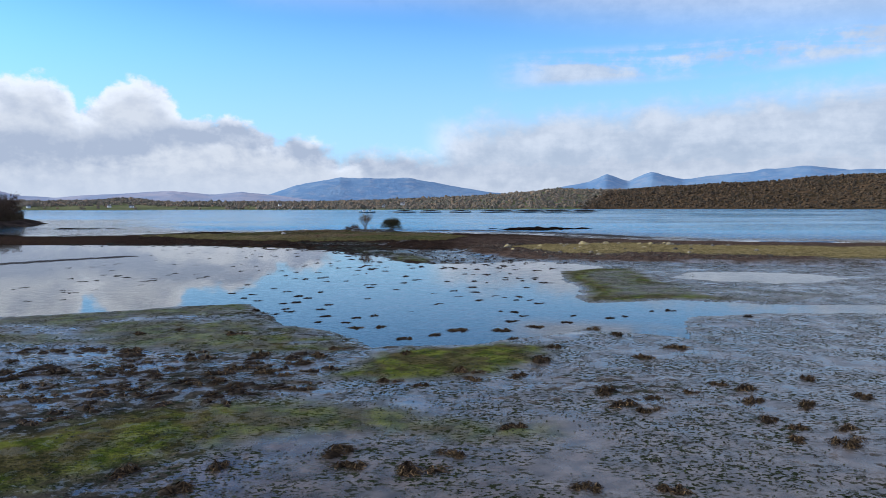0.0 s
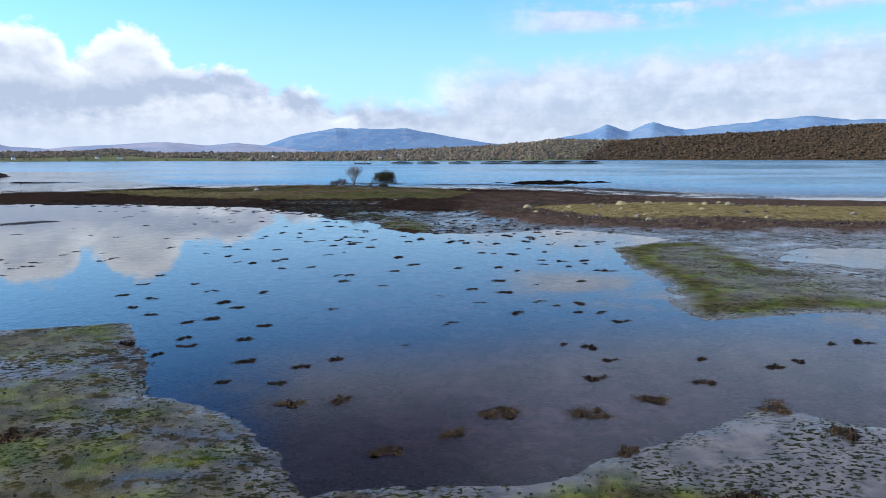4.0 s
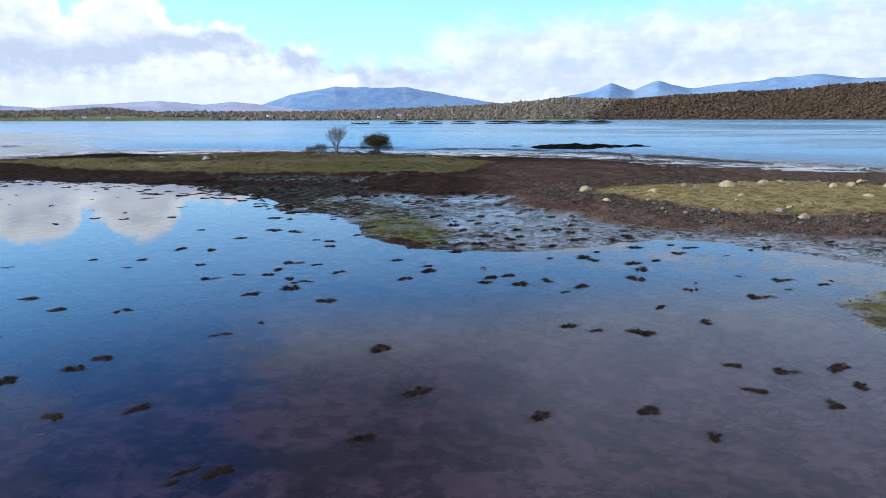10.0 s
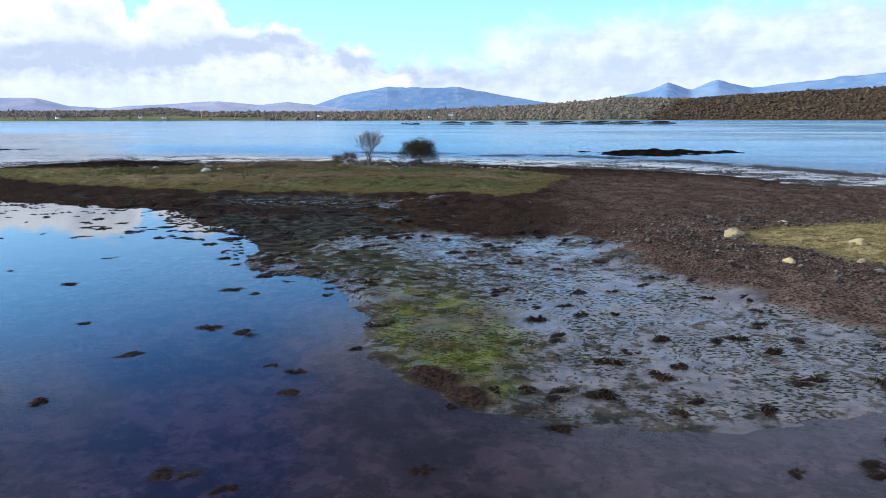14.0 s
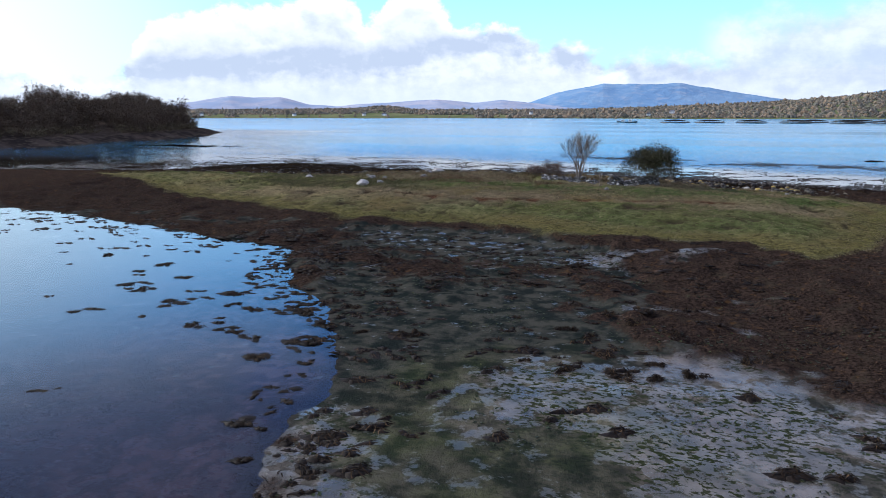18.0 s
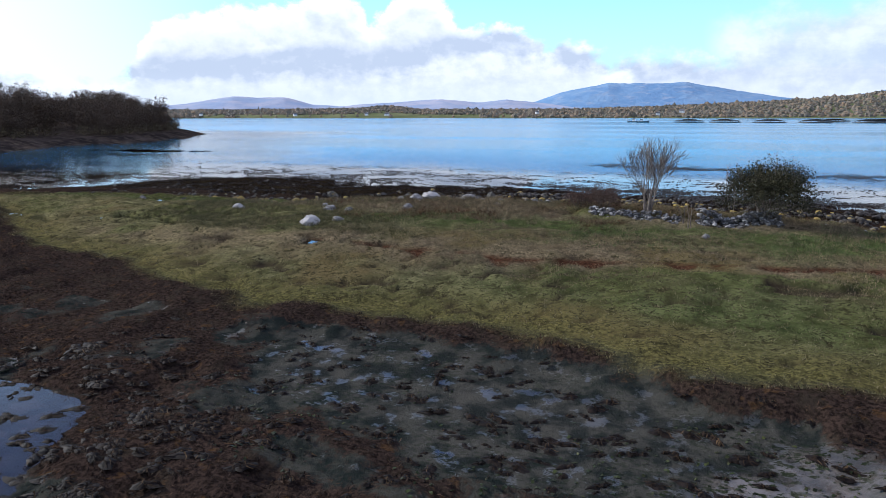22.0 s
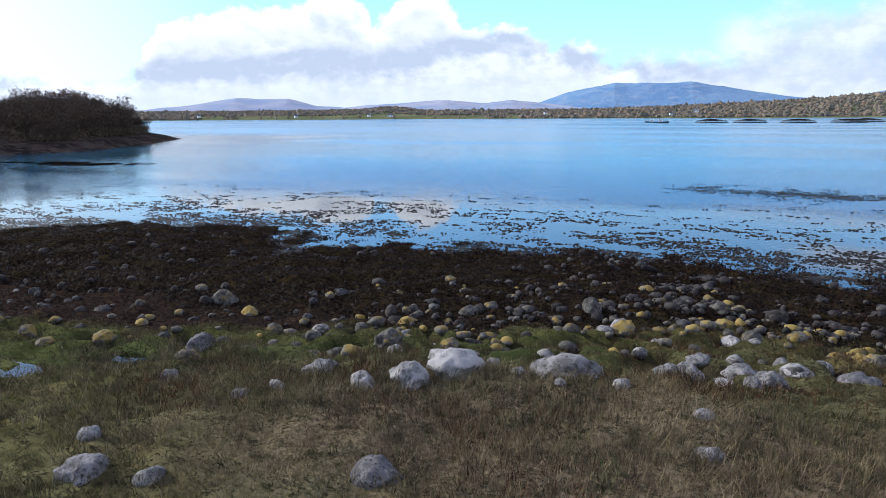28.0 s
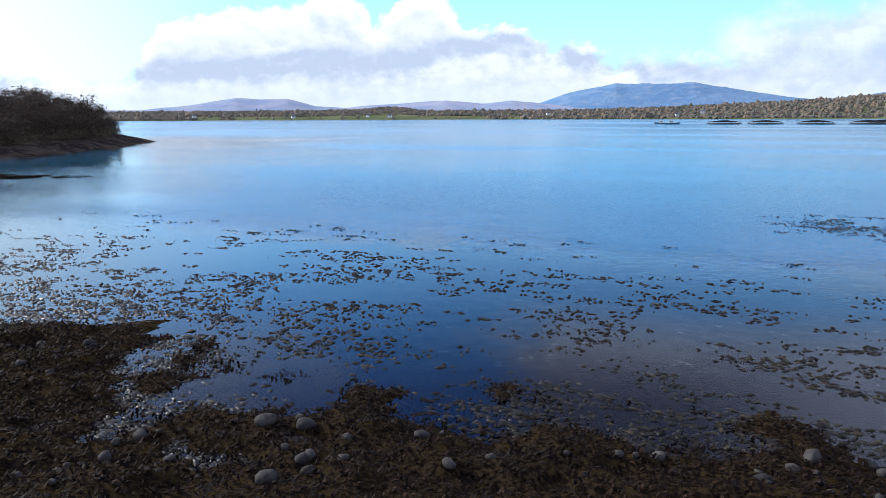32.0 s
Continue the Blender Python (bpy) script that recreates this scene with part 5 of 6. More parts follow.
def small_heap(seed, fronds=36, lobes=4):
    """A light version of the heap: low mounds, and straps that hang over them."""
    r = np.random.default_rng(seed)
    mounds, out, k = [], [], 8
    t = np.arange(k) / k * 2 * math.pi
    for q in range(lobes):
        cx, cy, size, high = r.uniform(-0.38, 0.38), r.uniform(-0.28, 0.28), r.uniform(0.1, 0.24), r.uniform(0.05, 0.12)
        v = [(cx, cy, high)]
        for ring, h in ((0.55, 0.75), (1.0, -0.02)):
            e = size * ring * r.uniform(0.45, 1.4, k)
            v += [(cx + math.cos(a) * d, cy + math.sin(a) * d, high * h * r.uniform(0.6, 1.2)) for a, d in zip(t, e)]
        f = [(0, 1 + j, 1 + (j + 1) % k) for j in range(k)]
        for j in range(k):
            i, i2 = 1 + j, 1 + (j + 1) % k
            f += [(i, i + k, i2 + k), (i, i2 + k, i2)]
        mounds.append((np.array(v), np.array(f)))
        for _ in range(fronds // lobes):
            a, q0, ln, wd = r.uniform(0, 6.28), r.uniform(0.0, 0.7) * size, r.uniform(0.5, 1.1) * size, r.uniform(0.007, 0.014)
            pts = []
            for s_ in range(3):
                d = q0 + ln * s_ / 2
                a += r.normal(0, 0.25)
                z = high * max(0.0, 1 - (d / size) ** 2) + 0.012 + r.uniform(0, 0.05) * (1.2 - s_ * 0.4)
                x, y, w = cx + math.cos(a) * d, cy + math.sin(a) * d, wd * (1.15 - 0.4 * s_)
                pts += [(x + math.sin(a) * w, y - math.cos(a) * w, z), (x - math.sin(a) * w, y + math.cos(a) * w, z + 0.01)]
            out.append((np.array(pts), np.array([(0, 2, 3), (0, 3, 1), (2, 4, 5), (2, 5, 3)])))
    return joined(mounds), joined(out)


heap_kinds = [small_heap(s_) for s_ in range(21, 27)]


def more_clumps(name, n, box, keep, sizes, label, body=kelp_base, straps_=clump_mat):
    """Smaller heaps past counting: their mounds and their straps."""
    x, y, z = scatter(n, box, rng, keep)
    k = len(x)
    s, rz = rng.uniform(sizes[0], sizes[1], k), rng.normal(0.15, 0.5, k)
    size = np.stack([s * rng.uniform(1.1, 2.0, k), s, s * rng.uniform(0.6, 1.1, k) * np.where(z < 0, 0.6, 1.0)], 1)
    zz = np.maximum(z, 0.004)
    root = stuff(name, *many([q[0] for q in heap_kinds], x, y, zz, size, rz), body, label, "seaweed", True)
    v, f = many([q[1] for q in heap_kinds], x, y, zz, size, rz)
    part("fronds", mesh("fronds", v, f, straps_, False), root)


more_clumps("seaweed_heaps", 170, (-26, -4.5, 21, 35), lambda z, c, x, y: (c["pool"] < 0) & (c["green"] < 0.4), (0.7, 1.35), "many small heaps of brown rockweed on wet mud", tan_base, tan_mat)
more_clumps("seaweed_patches", 420, (-45, 34, 46, 126), lambda z, c, x, y: (c["pool"] > 1.0) & (rng.uniform(0, 1, len(x)) < 0.2 + 0.8 * sstep(fbm(x, y, 16, 2, 77), 0.0, 0.35)), (0.35, 0.75), "scattered small heaps of rockweed in the shallows")
more_clumps("seaweed_heaps", 1500, (-24, 30, 84, 127), lambda z, c, x, y: (c["pool"] < -0.2) & (c["flat"] > 0.5) & (c["green"] < 0.6) & (rng.uniform(0, 1, len(x)) < 0.3 + 0.7 * sstep(y, 100, 120)), (0.45, 0.9), "many small heaps of brown rockweed on wet mud")
more_clumps("seaweed_fringe", 900, (-62, -14, 108, 130), lambda z, c, x, y: (c["pool"] > -1) & (c["pool"] < 8) & (rng.uniform(0, 1, len(x)) < np.exp(-c["pool"] / 4)), (0.35, 0.85), "fringe of rockweed heaps along the water's edge")

more_clumps("seaweed_fringe", 9000, (-66, 30, 118, 173), lambda z, c, x, y: (c["sea"] > -2.5) & (c["isl"] < -4) & (c["bank"] < -6) & (c["pool"] < 0) & (rng.uniform(0, 1, len(x)) < 0.9 * np.exp(-np.abs(c["sea"]) / 2.0)), (0.2, 0.5), "heaps of rockweed along the tide line")

more_clumps("seaweed_heaps", 900, (-30, -6, 96, 124), lambda z, c, x, y: (c["pool"] > -2.2) & (c["pool"] < 1.6), (0.35, 0.9), "heaps of brown rockweed along the pool's ragged edge")
more_clumps("seaweed_heaps", 420, (-28, -2, 117, 129), lambda z, c, x, y: (c["isl"] < -0.4) & (c["pool"] < -0.5), (0.25, 0.65), "small heaps of brown rockweed below the turf's edge")


# ---- seaweed cover, floating weed and small green tufts ----
def straps(name, n, box, keep, length, width, mat, label, lift):
    x, y, z = scatter(n, box, rng, keep)
    k = len(x)
    a = rng.uniform(0, 6.28, k)
    ln, wd = rng.uniform(0.5, 1.2, k) * length, rng.uniform(0.6, 1.3, k) * width
    dx, dy = np.cos(a), np.sin(a)
    up = rng.uniform(0.1, 1.0, k) * lift
    p = [np.stack([x - dy * wd * .5, y + dx * wd * .5, z + 0.005], 1), np.stack([x + dy * wd * .5, y - dx * wd * .5, z + 0.005], 1),
         np.stack([x + dx * ln * .5 + dy * wd * .6, y + dy * ln * .5 - dx * wd * .6, z + up], 1), np.stack([x + dx * ln * .5 - dy * wd * .6, y + dy * ln * .5 + dx * wd * .6, z + up + 0.01], 1),
         np.stack([x + dx * ln, y + dy * ln, z + 0.01], 1)]
    i = np.arange(k)
    f = np.concatenate([np.stack([i, i + k, i + 2 * k], 1), np.stack([i, i + 2 * k, i + 3 * k], 1), np.stack([i + 3 * k, i + 2 * k, i + 4 * k], 1)])
    stuff(name, np.concatenate(p), f, mat, label, "seaweed")


straps("wrack", 90000, (-60, 10, 152, 171), lambda z, c, x, y: (c["weed"] > 0.3) & (c["wrack"] > 0.4) & (z > -0.2), 0.2, 0.04, wrack_mat, "dark olive wrack draped over the stony shore", 0.1)
straps("rockweed", 280000, (-60, 32, 98, 160), lambda z, c, x, y: (c["weed"] > 0.35) & (c["wrack"] < 0.5) & (z > -0.1) & (rng.uniform(0, 1, len(x)) < c["weed"]), 0.12, 0.02, kelp_mat, "mat of brown rockweed covering the shore", 0.075)
straps("green_weed", 90000, (-26, 34, 9, 125), lambda z, c, x, y: (c["flat"] > 0.4) & (c["pool"] < 0.3) & (rng.uniform(0, 1, len(x)) < sstep(fbm(x, y, 2.2, 3, 91), -0.15, 0.35)), 0.12, 0.05, tuft_mat, "small dark green weed tufts on wet mud", 0.04)


def floating(name, n, box, keep, label):
    x, y = rng.uniform(box[0], box[1], n), rng.uniform(box[2], box[3], n)
    q = keep(x, y)
    x, y = x[q], y[q]
    per = 6
    x = np.repeat(x, per) + rng.normal(0, 0.34, len(x) * per)
    y = np.repeat(y, per) + rng.normal(0, 0.16, len(y) * per)
    k, fans = 7, []
    t = np.arange(k) / k * 6.283
    fan = np.array([(0, 1 + j, 1 + (j + 1) % k) for j in range(k)])
    for _ in range(12):
        r = rng.uniform(0.25, 1.0, k)
        v = np.zeros((k + 1, 3))
        v[1:, 0], v[1:, 1] = np.cos(t) * r, np.sin(t) * r
        v[0, 2], v[1:, 2] = rng.uniform(0.02, 0.06), rng.uniform(-0.025, 0.015, k)
        fans.append((v, fan))
    m_ = len(x)
    s = rng.uniform(0.035, 0.125, m_)
    v, f = many(fans, x, y, np.zeros(m_), np.stack([s * rng.uniform(1.0, 2.4, m_), s, np.ones(m_)], 1), rng.normal(0.15, 0.45, m_))
    stuff(name, v, f, drift_mat, label, "seaweed", True)


def near_shore(x, y):
    d = -inside(COAST, x, y) + fbm(x, y, 9, 3, 51) * 4
    return (d > -0.5) & (rng.uniform(0, 1, len(x)) < np.exp(-np.maximum(d, 0) / 5.6) * sstep(fbm(x * 0.7, y * 1.3, 2.6, 4, 52), -0.3, 0.1))


OUTER = [(-21, 202.5), (-15, 200), (-7, 196), (2, 194), (14, 192), (30, 179), (38, 167), (46, 150)]
floating("floating_seaweed", 150000, (-90, 60, 120, 192), near_shore, "dark seaweed floating along the water's edge")
floating("floating_seaweed", 5000, (-56, -40, 84, 101), lambda x, y: rng.uniform(0, 1, len(x)) < 0.8 * np.exp(-(along([(-56, 83), (-51.8, 87.7), (-48.3, 92.3), (-43.3, 97.5)], x, y) / 0.9) ** 2), "dark line of seaweed floating in the pool")
floating("floating_seaweed", 50000, (-40, 52, 145, 212), lambda x, y: rng.uniform(0, 1, len(x)) < np.exp(-(along(OUTER, x, y) / 3.0) ** 2) * sstep(fbm(x, y, 4, 3, 53), -0.4, 0.1), "band of dark seaweed floating offshore")


# ---- grass ----
def grow(name, n, box, keep, high, width, lean, mat, label):
    x, y, z = scatter(n, box, rng, keep)
    h = rng.uniform(0.6, 1.3, len(x)) * high
    stuff(name, *blades(x, y, z, h, rng.uniform(0.7, 1.3, len(x)) * width, rng.uniform(0.1, 1, len(x)) * lean, rng), mat, label, "grass")


def tuft_places(n, box, keep, per, reach):
    x, y, z = scatter(n, box, rng, keep)
    return np.repeat(x, per) + rng.normal(0, reach, len(x) * per), np.repeat(y, per) + rng.normal(0, reach, len(x) * per), np.repeat(z, per)


def tussocks(name, n, box, keep, per, reach, high, width, lean, mat, label):
    x, y, z = tuft_places(n, box, keep, per, reach)
    h = rng.uniform(0.5, 1.3, len(x)) * high
    stuff(name, *blades(x, y, z, h, np.full(len(x), width), rng.uniform(0.1, 1, len(x)) * lean, rng), mat, label, "grass")


off_wall = lambda x, y: along([(-17.2, 145.6), (-12.4, 145.2), (-7.6, 145.6)], x, y) > 1.2
hump_at = lambda x, y: np.exp(-(((x + 20) / 15) ** 2 + ((y - 147.4) / 3.3) ** 2))
grow("turf", 400000, (-62, 9, 122, 159), lambda z, c, x, y: (c["isl"] > -0.2) & (c["track"] < 0.3) & (c["creek"] < 0.35) & (c["pond"] < 0.3), 0.05, 0.02, 1.5, turf_mat, "short olive-green salt marsh turf")
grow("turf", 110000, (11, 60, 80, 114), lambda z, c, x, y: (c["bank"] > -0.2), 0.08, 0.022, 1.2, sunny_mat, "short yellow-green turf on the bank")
tussocks("tall_grass", 21000, (-40, 4, 138, 156), lambda z, c, x, y: (c["isl"] > 1) & (c["pond"] < 0.05) & off_wall(x, y) & (y < 150.8) & (rng.uniform(0, 1, len(x)) < hump_at(x, y) * sstep(fbm(x, y, 3, 3, 61), -0.5, 0.15) * 1.1), 20, 0.16, 0.23, 0.011, 1.2, tall_mat, "tall pale withered grass on the island's crest")
tussocks("lush_grass", 12000, (-24, 2, 138, 147), lambda z, c, x, y: (c["isl"] > 1) & (c["track"] < 0.2) & off_wall(x, y) & (rng.uniform(0, 1, len(x)) < 0.75 * sstep(fbm(x, y, 4, 3, 63), -0.25, 0.2) * sstep(y, 138, 140.5)), 10, 0.12, 0.15, 0.014, 1.0, lush_mat, "lush green grass below the stone wall")
tussocks("withered_grass", 11000, (-34, 2, 130, 142), lambda z, c, x, y: (c["isl"] > 2) & (c["track"] < 0.3) & (rng.uniform(0, 1, len(x)) < 0.95 * sstep(fbm(x, y, 5, 3, 65), -0.2, 0.2) * sstep(y, 132, 135)), 16, 0.18, 0.09, 0.011, 1.3, tall_mat, "patches of pale withered grass on the turf")
tussocks("withered_grass", 5200, (-33, 4, 149.5, 157), lambda z, c, x, y: (c["isl"] > 0.2) & (rng.uniform(0, 1, len(x)) < sstep(x + fbm(x, y, 4, 3, 151) * 9, -31, -25) * sstep(fbm(x, y, 1.6, 3, 153), -0.3, 0.1)), 16, 0.15, 0.1, 0.012, 1.6, bracken_mat, "russet withered grass between the shore stones")
tussocks("rough_grass", 15000, (-42, -8, 138, 151), lambda z, c, x, y: (c["isl"] > 2) & (c["track"] < 0.2) & (c["pond"] < 0.05) & off_wall(x, y) & ((x < -23) | (y > 146.5)) & (rng.uniform(0, 1, len(x)) < 0.75 * sstep(fbm(x, y, 2.6, 3, 161), -0.3, 0.15)), 12, 0.13, 0.2, 0.014, 1.3, rough_mat, "rough olive and straw-coloured grass in tussocks")
tussocks("bracken", 2300, (-34, -8, 142, 151), lambda z, c, x, y: (c["isl"] > 2) & off_wall(x, y) & (rng.uniform(0, 1, len(x)) < sstep(fbm(x, y, 3.2, 2, 67), 0.05, 0.4)), 12, 0.15, 0.27, 0.018, 1.0, bracken_mat, "patches of red-brown dead bracken in the grass")


# ---- reefs and the wooded headland ----
def reef(name, label, outline, high, step, mat, lump, seed):
    px, py = [p[0] for p in outline], [p[1] for p in outline]
    x, y, f = lattice(np.arange(min(px) - 4, max(px) + 4, step), np.arange(min(py) - 4, max(py) + 4, step))
    d = inside(outline, x, y) + fbm(x, y, 8, 4, seed) * 3
    z = -0.5 + sstep(d, -4, 2.5) * (0.5 + high * (0.45 + lump * fbm(x, y, 2.2, 4, seed + 3)))
    return tagged(new(name, mesh(name, np.stack([x, y, z], 1), f, mat)), label, "reef", kind="structure")


reef_mat = hill_material("weedy_reef", (0.004, 0.003, 0.003), (0.012, 0.009, 0.006), (0.01, 0.009, 0.007), 0.5)
reef("reef", "low black reef covered by seaweed", [(17.9, 206), (22.4, 190), (37.4, 196), (49.3, 203), (40, 209), (30, 209)], 0.42, 0.5, reef_mat, 1.7, 81)
reef("reef", "low black reef covered by seaweed", [(-124, 207), (-106, 204), (-97, 210), (-95, 217), (-108, 213), (-124, 212)], 0.2, 0.7, reef_mat, 1.8, 83)

HEAD = [(-128, 196), (-140, 222), (-137, 236), (-148, 264), (-160, 285), (-172, 304), (-186, 312), (-215, 318), (-300, 300), (-420, 260), (-420, 120), (-200, 130), (-150, 160)]
hx, hy, hq = lattice(np.arange(-424, -120, 3.0), np.arange(116, 326, 3.0))
hd = inside(HEAD, hx, hy) + fbm(hx, hy, 16, 4, 85) * 3
hz = -0.6 + sstep(hd, -3, 8) * 2.3 + sstep(hd, 4, 40) * 3.2 + fbm(hx, hy, 7, 4, 86) * 0.4
head_mat = hill_material("headland_shore", (0.028, 0.022, 0.019), (0.07, 0.053, 0.042), (0.1, 0.08, 0.055), 0.2)
tagged(new("headland", mesh("headland", np.stack([hx, hy, hz], 1), hq, head_mat)), "dark rocky headland under trees", "headland", kind="structure")


def head_z(x, y):
    d = inside(HEAD, np.array([x]), np.array([y])) + fbm(np.array([x]), np.array([y]), 16, 4, 85) * 3
    return float((-0.6 + sstep(d, -3, 8) * 2.3 + sstep(d, 4, 40) * 3.2)[0]), float(d[0])


def wood_tree(seed, high):
    r = np.random.default_rng(seed)
    wood, tips = [], []
    branches(r, (0, 0, 0), (0, 0, 1), high * 0.5, high * 0.028, 3, wood, tips, 0.75, 0.12, (2, 3), 5)
    low_tips = [(math.cos(a) * q, math.sin(a) * q, h) for a, q, h in zip(r.uniform(0, 6.28, 90), r.uniform(0.8, 2.6, 90), r.uniform(0.3, high * 0.8, 90))]
    return mesh("trunk", *joined(wood), dark_bark), mesh("crown", *leaf_cloud(tips + low_tips, r, 18, 0.17, 0.42), oak_leaf, False)


tree_kinds = [wood_tree(s, 7.5 + (s % 3)) for s in (101, 102, 103, 104, 105)]
r2 = np.random.default_rng(9)
placed = []
while len(placed) < 125:
    x, y = r2.uniform(-260, -130), r2.uniform(190, 318)
    z, d = head_z(x, y)
    if d < 8.5 or d > 70 or (len(placed) > 40 and d > 30) or any(math.hypot(x - a, y - b) < 3.0 for a, b in placed):
        continue
    placed.append((x, y))
    root = new("tree")
    s = r2.uniform(0.66, 1.08) * (0.62 if d < 13 else 1.0)
    root.matrix_basis = pose(x, y, z - 0.15, 0, 0, r2.uniform(0, 360)) @ Matrix.Diagonal((s * 1.4, s * 1.4, s, 1))
    a, b = tree_kinds[len(placed) % 5]
    part("trunk", a, root)
    part("crown", b, root)
    tagged(root, "dark broad-leaved tree in thin autumn leaf on the headland", "tree", "trees on the headland")


scrub_x, scrub_y = r2.uniform(-200, -128, 5000), r2.uniform(190, 318, 5000)
scrub_d = inside(HEAD, scrub_x, scrub_y) + fbm(scrub_x, scrub_y, 16, 4, 85) * 3
ok = (scrub_d > 7.5) & (scrub_d < 11)
scrub_z = -0.6 + sstep(scrub_d, -3, 8) * 2.3 + sstep(scrub_d, 4, 40) * 3.2
tips_ = np.stack([scrub_x, scrub_y, scrub_z + r2.uniform(0.1, 1.6, len(scrub_x))], 1)[ok]
scrub_leaf = blades_material("pale_scrub", ((0.05, 0.04, 0.025), (0.1, 0.08, 0.05), (0.16, 0.13, 0.08), (0.07, 0.055, 0.035)))
stuff("scrub", *leaf_cloud(tips_, r2, 26, 0.2, 0.45), scrub_leaf, "pale brown scrub along the headland's foot", "scrub")

# ---- far woods, houses, fish farm ----
def far_woods(name, grid, n, size, seed, label, mat, lo=0.04, hi=1.0):
    r = np.random.default_rng(seed)
    x, y, z = grid
    rows, cols = x.shape
    kinds = []
    for k in range(5):
        v, f = ball(1, 200 + k + seed, 0.6, 1.0)
        kinds.append((v, f))
    q = np.arange(6) / 6 * 6.28318
    spire = np.concatenate([np.stack([np.cos(q) * 0.33, np.sin(q) * 0.33, 0 * q], 1), [(0, 0, 0.95)]])
    kinds += kinds[:4] + kinds[1:5]
    kinds.append((spire, np.array([(j, (j + 1) % 6, 6) for j in range(6)])))
    a, b = r.uniform(lo, hi, n) * 21, r.uniform(0, cols - 1.001, n)
    i, j = a.astype(int), b.astype(int)
    fi, fj = a - i, b - j
    p = [(q[i, j] * (1 - fi) + q[i + 1, j] * fi) * (1 - fj) + (q[i, j + 1] * (1 - fi) + q[i + 1, j + 1] * fi) * fj for q in (x, y, z)]
    s = size * r.uniform(0.5, 1.3, n) * np.where(r.uniform(0, 1, n) < 0.06, 1.5, 1.0)
    az = np.degrees(np.arctan2(-(p[0] + 10), p[1] - 60))
    field = (a < 6.5) & (np.abs(az - 27) < 11 + 2 * np.sin(b * 0.7)) & (r.uniform(0, 1, n) < 0.97)
    s = np.where(field, 0.6, s)
    v, f = many(kinds, p[0], p[1], p[2] - 0.1 * s, np.stack([s * r.uniform(0.8, 1.2, n), s * r.uniform(0.8, 1.2, n), s * r.uniform(0.6, 1.05, n)], 1), r.uniform(0, 6, n))
    stuff(name, v, f, mat, label, "woodland", False)


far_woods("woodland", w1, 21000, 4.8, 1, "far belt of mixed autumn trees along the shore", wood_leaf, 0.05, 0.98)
far_woods("woodland", w2, 16000, 4.6, 2, "brown autumn woodland covering the far hill, darkened as if under cloud", shaded_leaf, 0.03, 1.0)

white_paint = simple("white_render", (0.74, 0.73, 0.7), (0.8, 0.79, 0.77), 2.0, 0.8, 0.2, "rand", 0.08, 0.1)
slate = simple("slate_roof", (0.07, 0.07, 0.08), (0.12, 0.12, 0.13), 3.0, 0.6, 0.3)
dark_pane = simple("window_glass", (0.02, 0.025, 0.03), (0.03, 0.035, 0.04), 2.0, 0.1, 0.5, "rand", 0.1, 0.0)


def box_mesh(name, sx, sy, sz, mat, bevel=0.0):
    bm = bmesh.new()
    bmesh.ops.create_cube(bm, size=1.0)
    bmesh.ops.scale(bm, vec=(sx, sy, sz), verts=bm.verts)
    bmesh.ops.translate(bm, vec=(0, 0, sz / 2), verts=bm.verts)
    if bevel:
        bmesh.ops.bevel(bm, geom=bm.edges[:], offset=bevel, segments=2, affect="EDGES")
    me = bpy.data.meshes.new(name)
    bm.to_mesh(me)
    bm.free()
    me.materials.append(mat)
    return me


def house(x, y, z, long_, turn, label):
    root = new("house")
    root.matrix_basis = pose(x, y, z, 0, 0, turn) @ Matrix.Diagonal((0.5, 0.5, 0.5, 1))
    part("wall", box_mesh("wall", long_, 7, 5, white_paint), root)
    v = [(-long_ / 2 - .3, -3.9, 4.9), (long_ / 2 + .3, -3.9, 4.9), (long_ / 2 + .3, 3.9, 4.9), (-long_ / 2 - .3, 3.9, 4.9), (-long_ / 2 - .3, 0, 8.2), (long_ / 2 + .3, 0, 8.2)]
    me = bpy.data.meshes.new("roof")
    me.from_pydata(v, [], [(0, 1, 5, 4), (2, 3, 4, 5), (0, 4, 3), (1, 2, 5), (0, 3, 2, 1)])
    me.materials.append(slate)
    roof = part("roof", me, root)
    part("chimney", box_mesh("chimney", 0.9, 0.9, 1.6, white_paint), roof, "", pose(long_ / 2 - 1, 0, 7.6))
    pane = box_mesh("window", 1.2, 0.12, 1.5, dark_pane)
    for row in (0.9, 3.1):
        for k in range(3):
            part("window", pane, root, "", pose(-long_ / 2 + long_ * (k + 0.5) / 3, -3.52, row))
    return tagged(root, label, "house", "houses on the far shore")


def shore_d(az):
    return float(np.interp(-az, [-q[0] for q in SHORE], [q[1] for q in SHORE]))


for k, (az, up_, ln) in enumerate([(1.9, 90, 11), (3.6, 40, 8), (12.6, 70, 8), (24.4, 35, 12), (26, 40, 9), (31.5, 30, 9), (-17.6, 30, 7), (38.5, 40, 9)]):
    d = shore_d(az) + up_ * 0.4
    x, y = -10 - math.sin(radians(az)) * d, 60 + math.cos(radians(az)) * d
    house(x, y, 1.0 + up_ * 0.06, ln, az + (-12, 8, 20)[k % 3], "white rendered house with a slate roof by the sea")

plastic = simple("black_pipe", (0.015, 0.016, 0.018), (0.03, 0.03, 0.032), 1.0, 0.45, 0.4)
net_mat = simple("dark_net", (0.006, 0.006, 0.007), (0.014, 0.015, 0.016), 1.5, 0.95, 0.02)


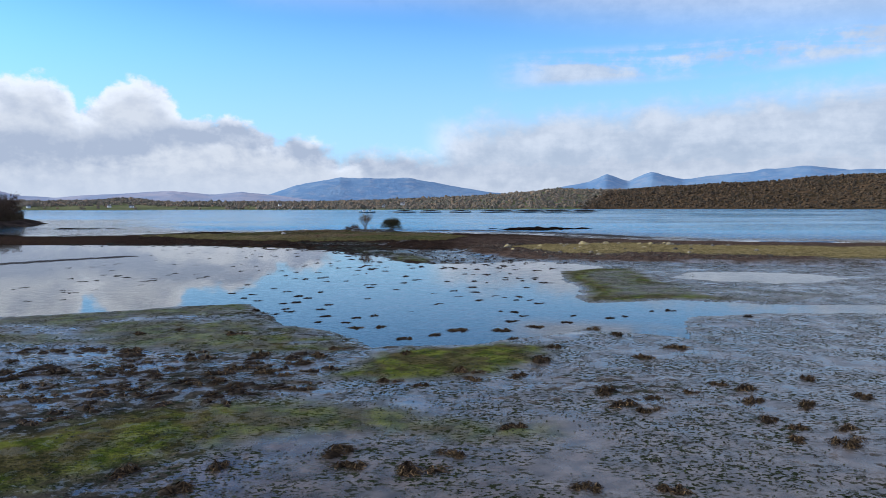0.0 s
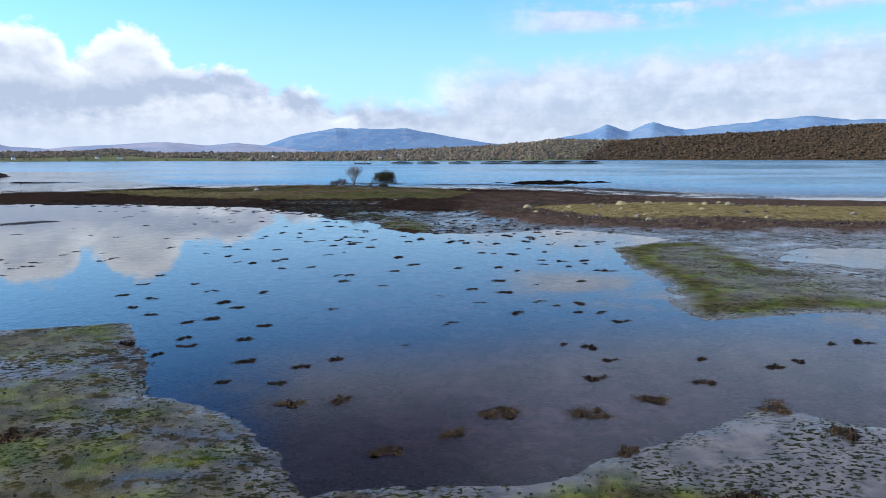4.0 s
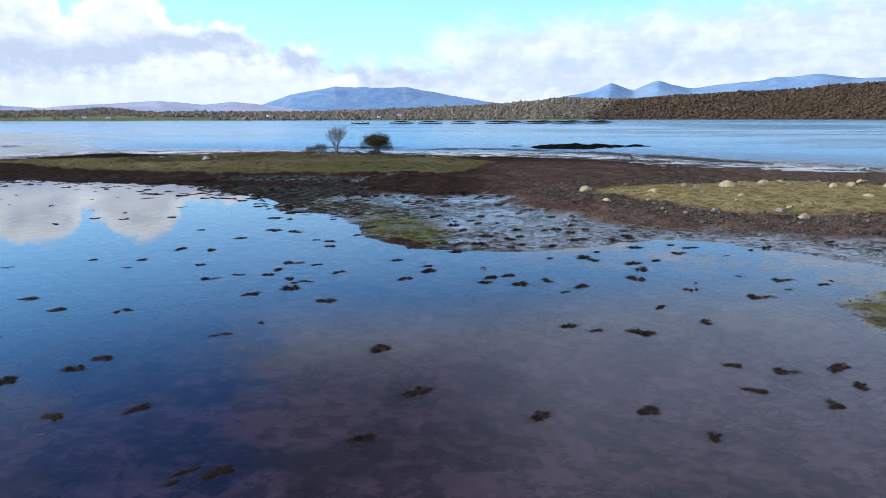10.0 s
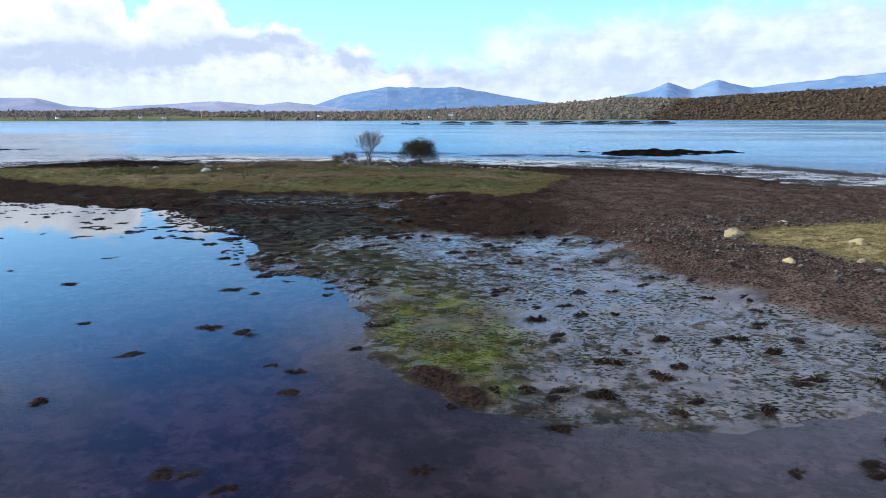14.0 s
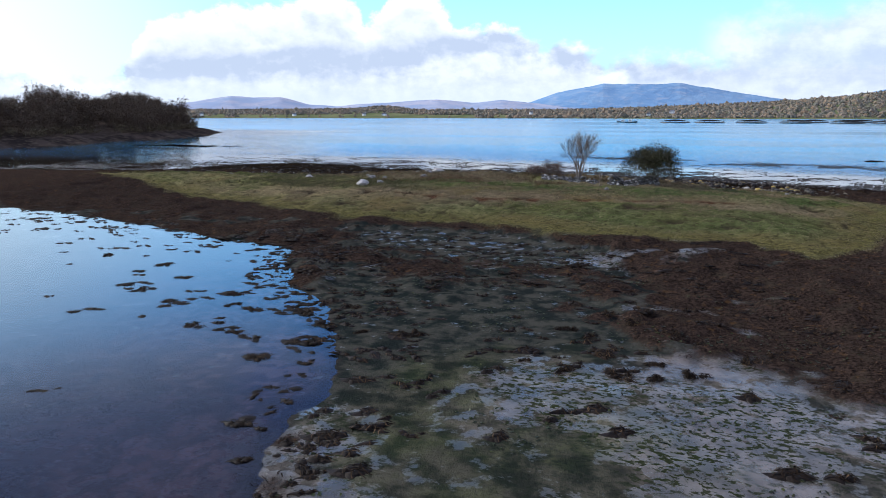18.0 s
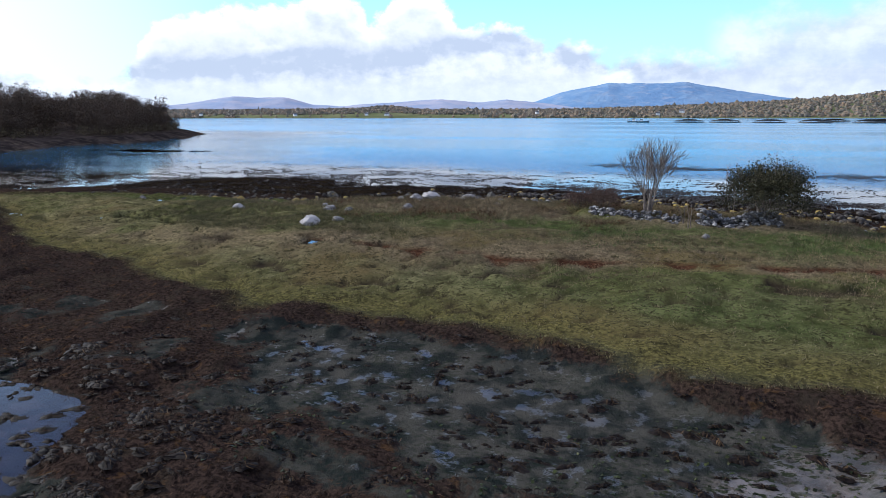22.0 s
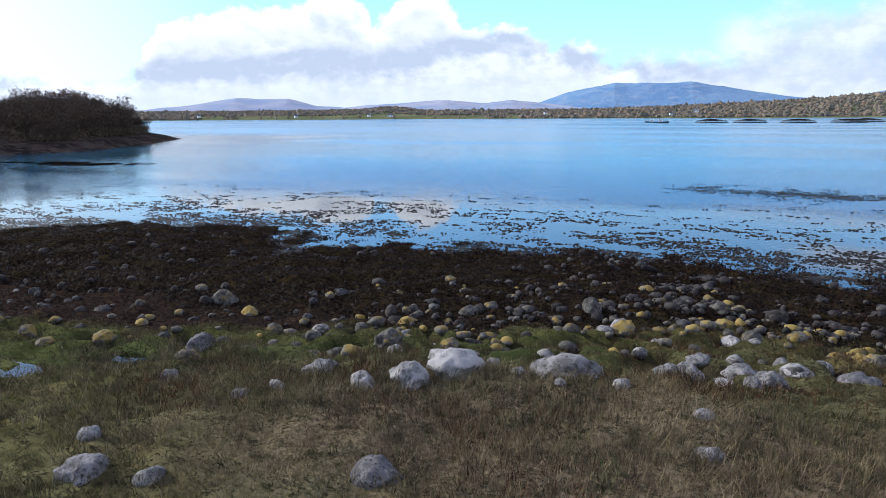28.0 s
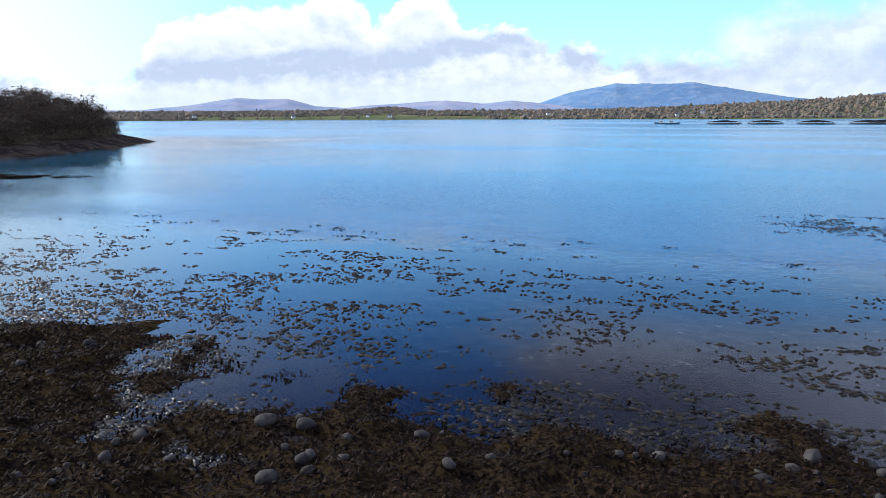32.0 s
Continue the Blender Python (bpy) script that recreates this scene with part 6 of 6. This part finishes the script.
def torus_mesh(name, R, r, mat, k=40, j=8, sz=1.0):
    a, b = np.meshgrid(np.arange(k) / k * 6.28318, np.arange(j) / j * 6.28318, indexing="ij")
    v = np.stack([(R + r * np.cos(b)) * np.cos(a), (R + r * np.cos(b)) * np.sin(a), r * np.sin(b) * sz], -1).reshape(-1, 3)
    i, q = np.meshgrid(np.arange(k), np.arange(j), indexing="ij")
    n = lambda i_, q_: ((i_ % k) * j + q_ % j).ravel()
    return mesh(name, v, np.stack([n(i, q), n(i + 1, q), n(i + 1, q + 1), n(i, q + 1)], 1), mat)


def fish_cage():
    root = new("fish_cage")
    part("collar", torus_mesh("collar", 10, 0.35, plastic), root, "", pose(0, 0, 0.15))
    part("collar", torus_mesh("collar", 9.1, 0.35, plastic), root, "", pose(0, 0, 0.15))
    part("handrail", torus_mesh("handrail", 9.2, 0.12, plastic), root, "", pose(0, 0, 1.3))
    post = mesh("post", *tube((0, 0, 0), (0, 0, 1.2), 0.12, 0.1, 6), plastic)
    for k in range(16):
        a = k / 16 * 6.28318
        part("post", post, root, "", pose(9.2 * math.cos(a), 9.2 * math.sin(a), 0.15))
    k, rings = 24, 6
    v, f = [(0, 0, 2.05)], []
    for i in range(1, rings + 1):
        q = i / rings
        for j in range(k):
            v.append((9.1 * q * math.cos(j / k * 6.28318), 9.1 * q * math.sin(j / k * 6.28318), 1.25 + 1.2 * (1 - q) ** 0.7))
    f = [(0, 1 + j, 1 + (j + 1) % k) for j in range(k)]
    for i in range(rings - 1):
        for j in range(k):
            a, b = 1 + i * k + j, 1 + i * k + (j + 1) % k
            f += [(a, a + k, b + k), (a, b + k, b)]
    part("bird_net", mesh("bird_net", v, f, net_mat), root, "dark net over the cage")
    return tagged(root, "round black floating fish cage with a covering net", "fish cage", "fish cages in the bay")


cage = fish_cage()
cage.matrix_basis = pose(-23.5, 620, 0)
for x, y in ((-0.2, 622), (27, 618), (55, 621), (86, 620), (111, 624), (138, 622), (70, 652), (100, 655), (125, 655), (150, 652)):
    copy_thing(cage, pose(x, y, 0, 0, 0, x * 3))

hull_mat = simple("dark_hull", (0.03, 0.05, 0.07), (0.05, 0.07, 0.09), 1.0, 0.4, 0.4)


def workboat(x, y, s, turn, label):
    root = new("workboat")
    root.matrix_basis = pose(x, y, 0, 0, 0, turn) @ Matrix.Diagonal((s, s, s, 1))
    secs = [(-7, 2.2, 1.1), (-5, 2.5, 1.1), (0, 2.6, 1.2), (4, 2.3, 1.5), (6, 1.4, 1.8), (7.4, 0.1, 2.1)]
    v, f = [], []
    for q, w, h in secs:
        v += [(q, -w * 0.7, -0.5), (q, -w, h), (q, w, h), (q, w * 0.7, -0.5)]
    for i in range(len(secs) - 1):
        a = i * 4
        f += [(a, a + 4, a + 5, a + 1), (a + 1, a + 5, a + 6, a + 2), (a + 2, a + 6, a + 7, a + 3), (a + 3, a + 7, a + 4, a)]
    f += [(0, 1, 2, 3), (23, 22, 21, 20)]
    me = bpy.data.meshes.new("hull")
    me.from_pydata(v, [], f)
    me.materials.append(hull_mat)
    part("hull", me, root)
    cab = part("wheelhouse", box_mesh("wheelhouse", 4, 3.4, 2.6, white_paint, 0.1), root, "white wheelhouse", pose(-1, 0, 1.15))
    part("window", box_mesh("window", 3.2, 3.46, 0.8, dark_pane), cab, "", pose(0, 0, 1.4))
    part("mast", mesh("mast", *tube((0, 0, 0), (0, 0, 3.2), 0.12, 0.07, 6), plastic), root, "", pose(-2, 0, 3.7))
    return tagged(root, label, "boat")


workboat(-54, 612, 0.62, 5, "white and dark workboat moored by the fish cages")
workboat(-62, 628, 0.55, 170, "white and dark workboat moored by the fish cages")
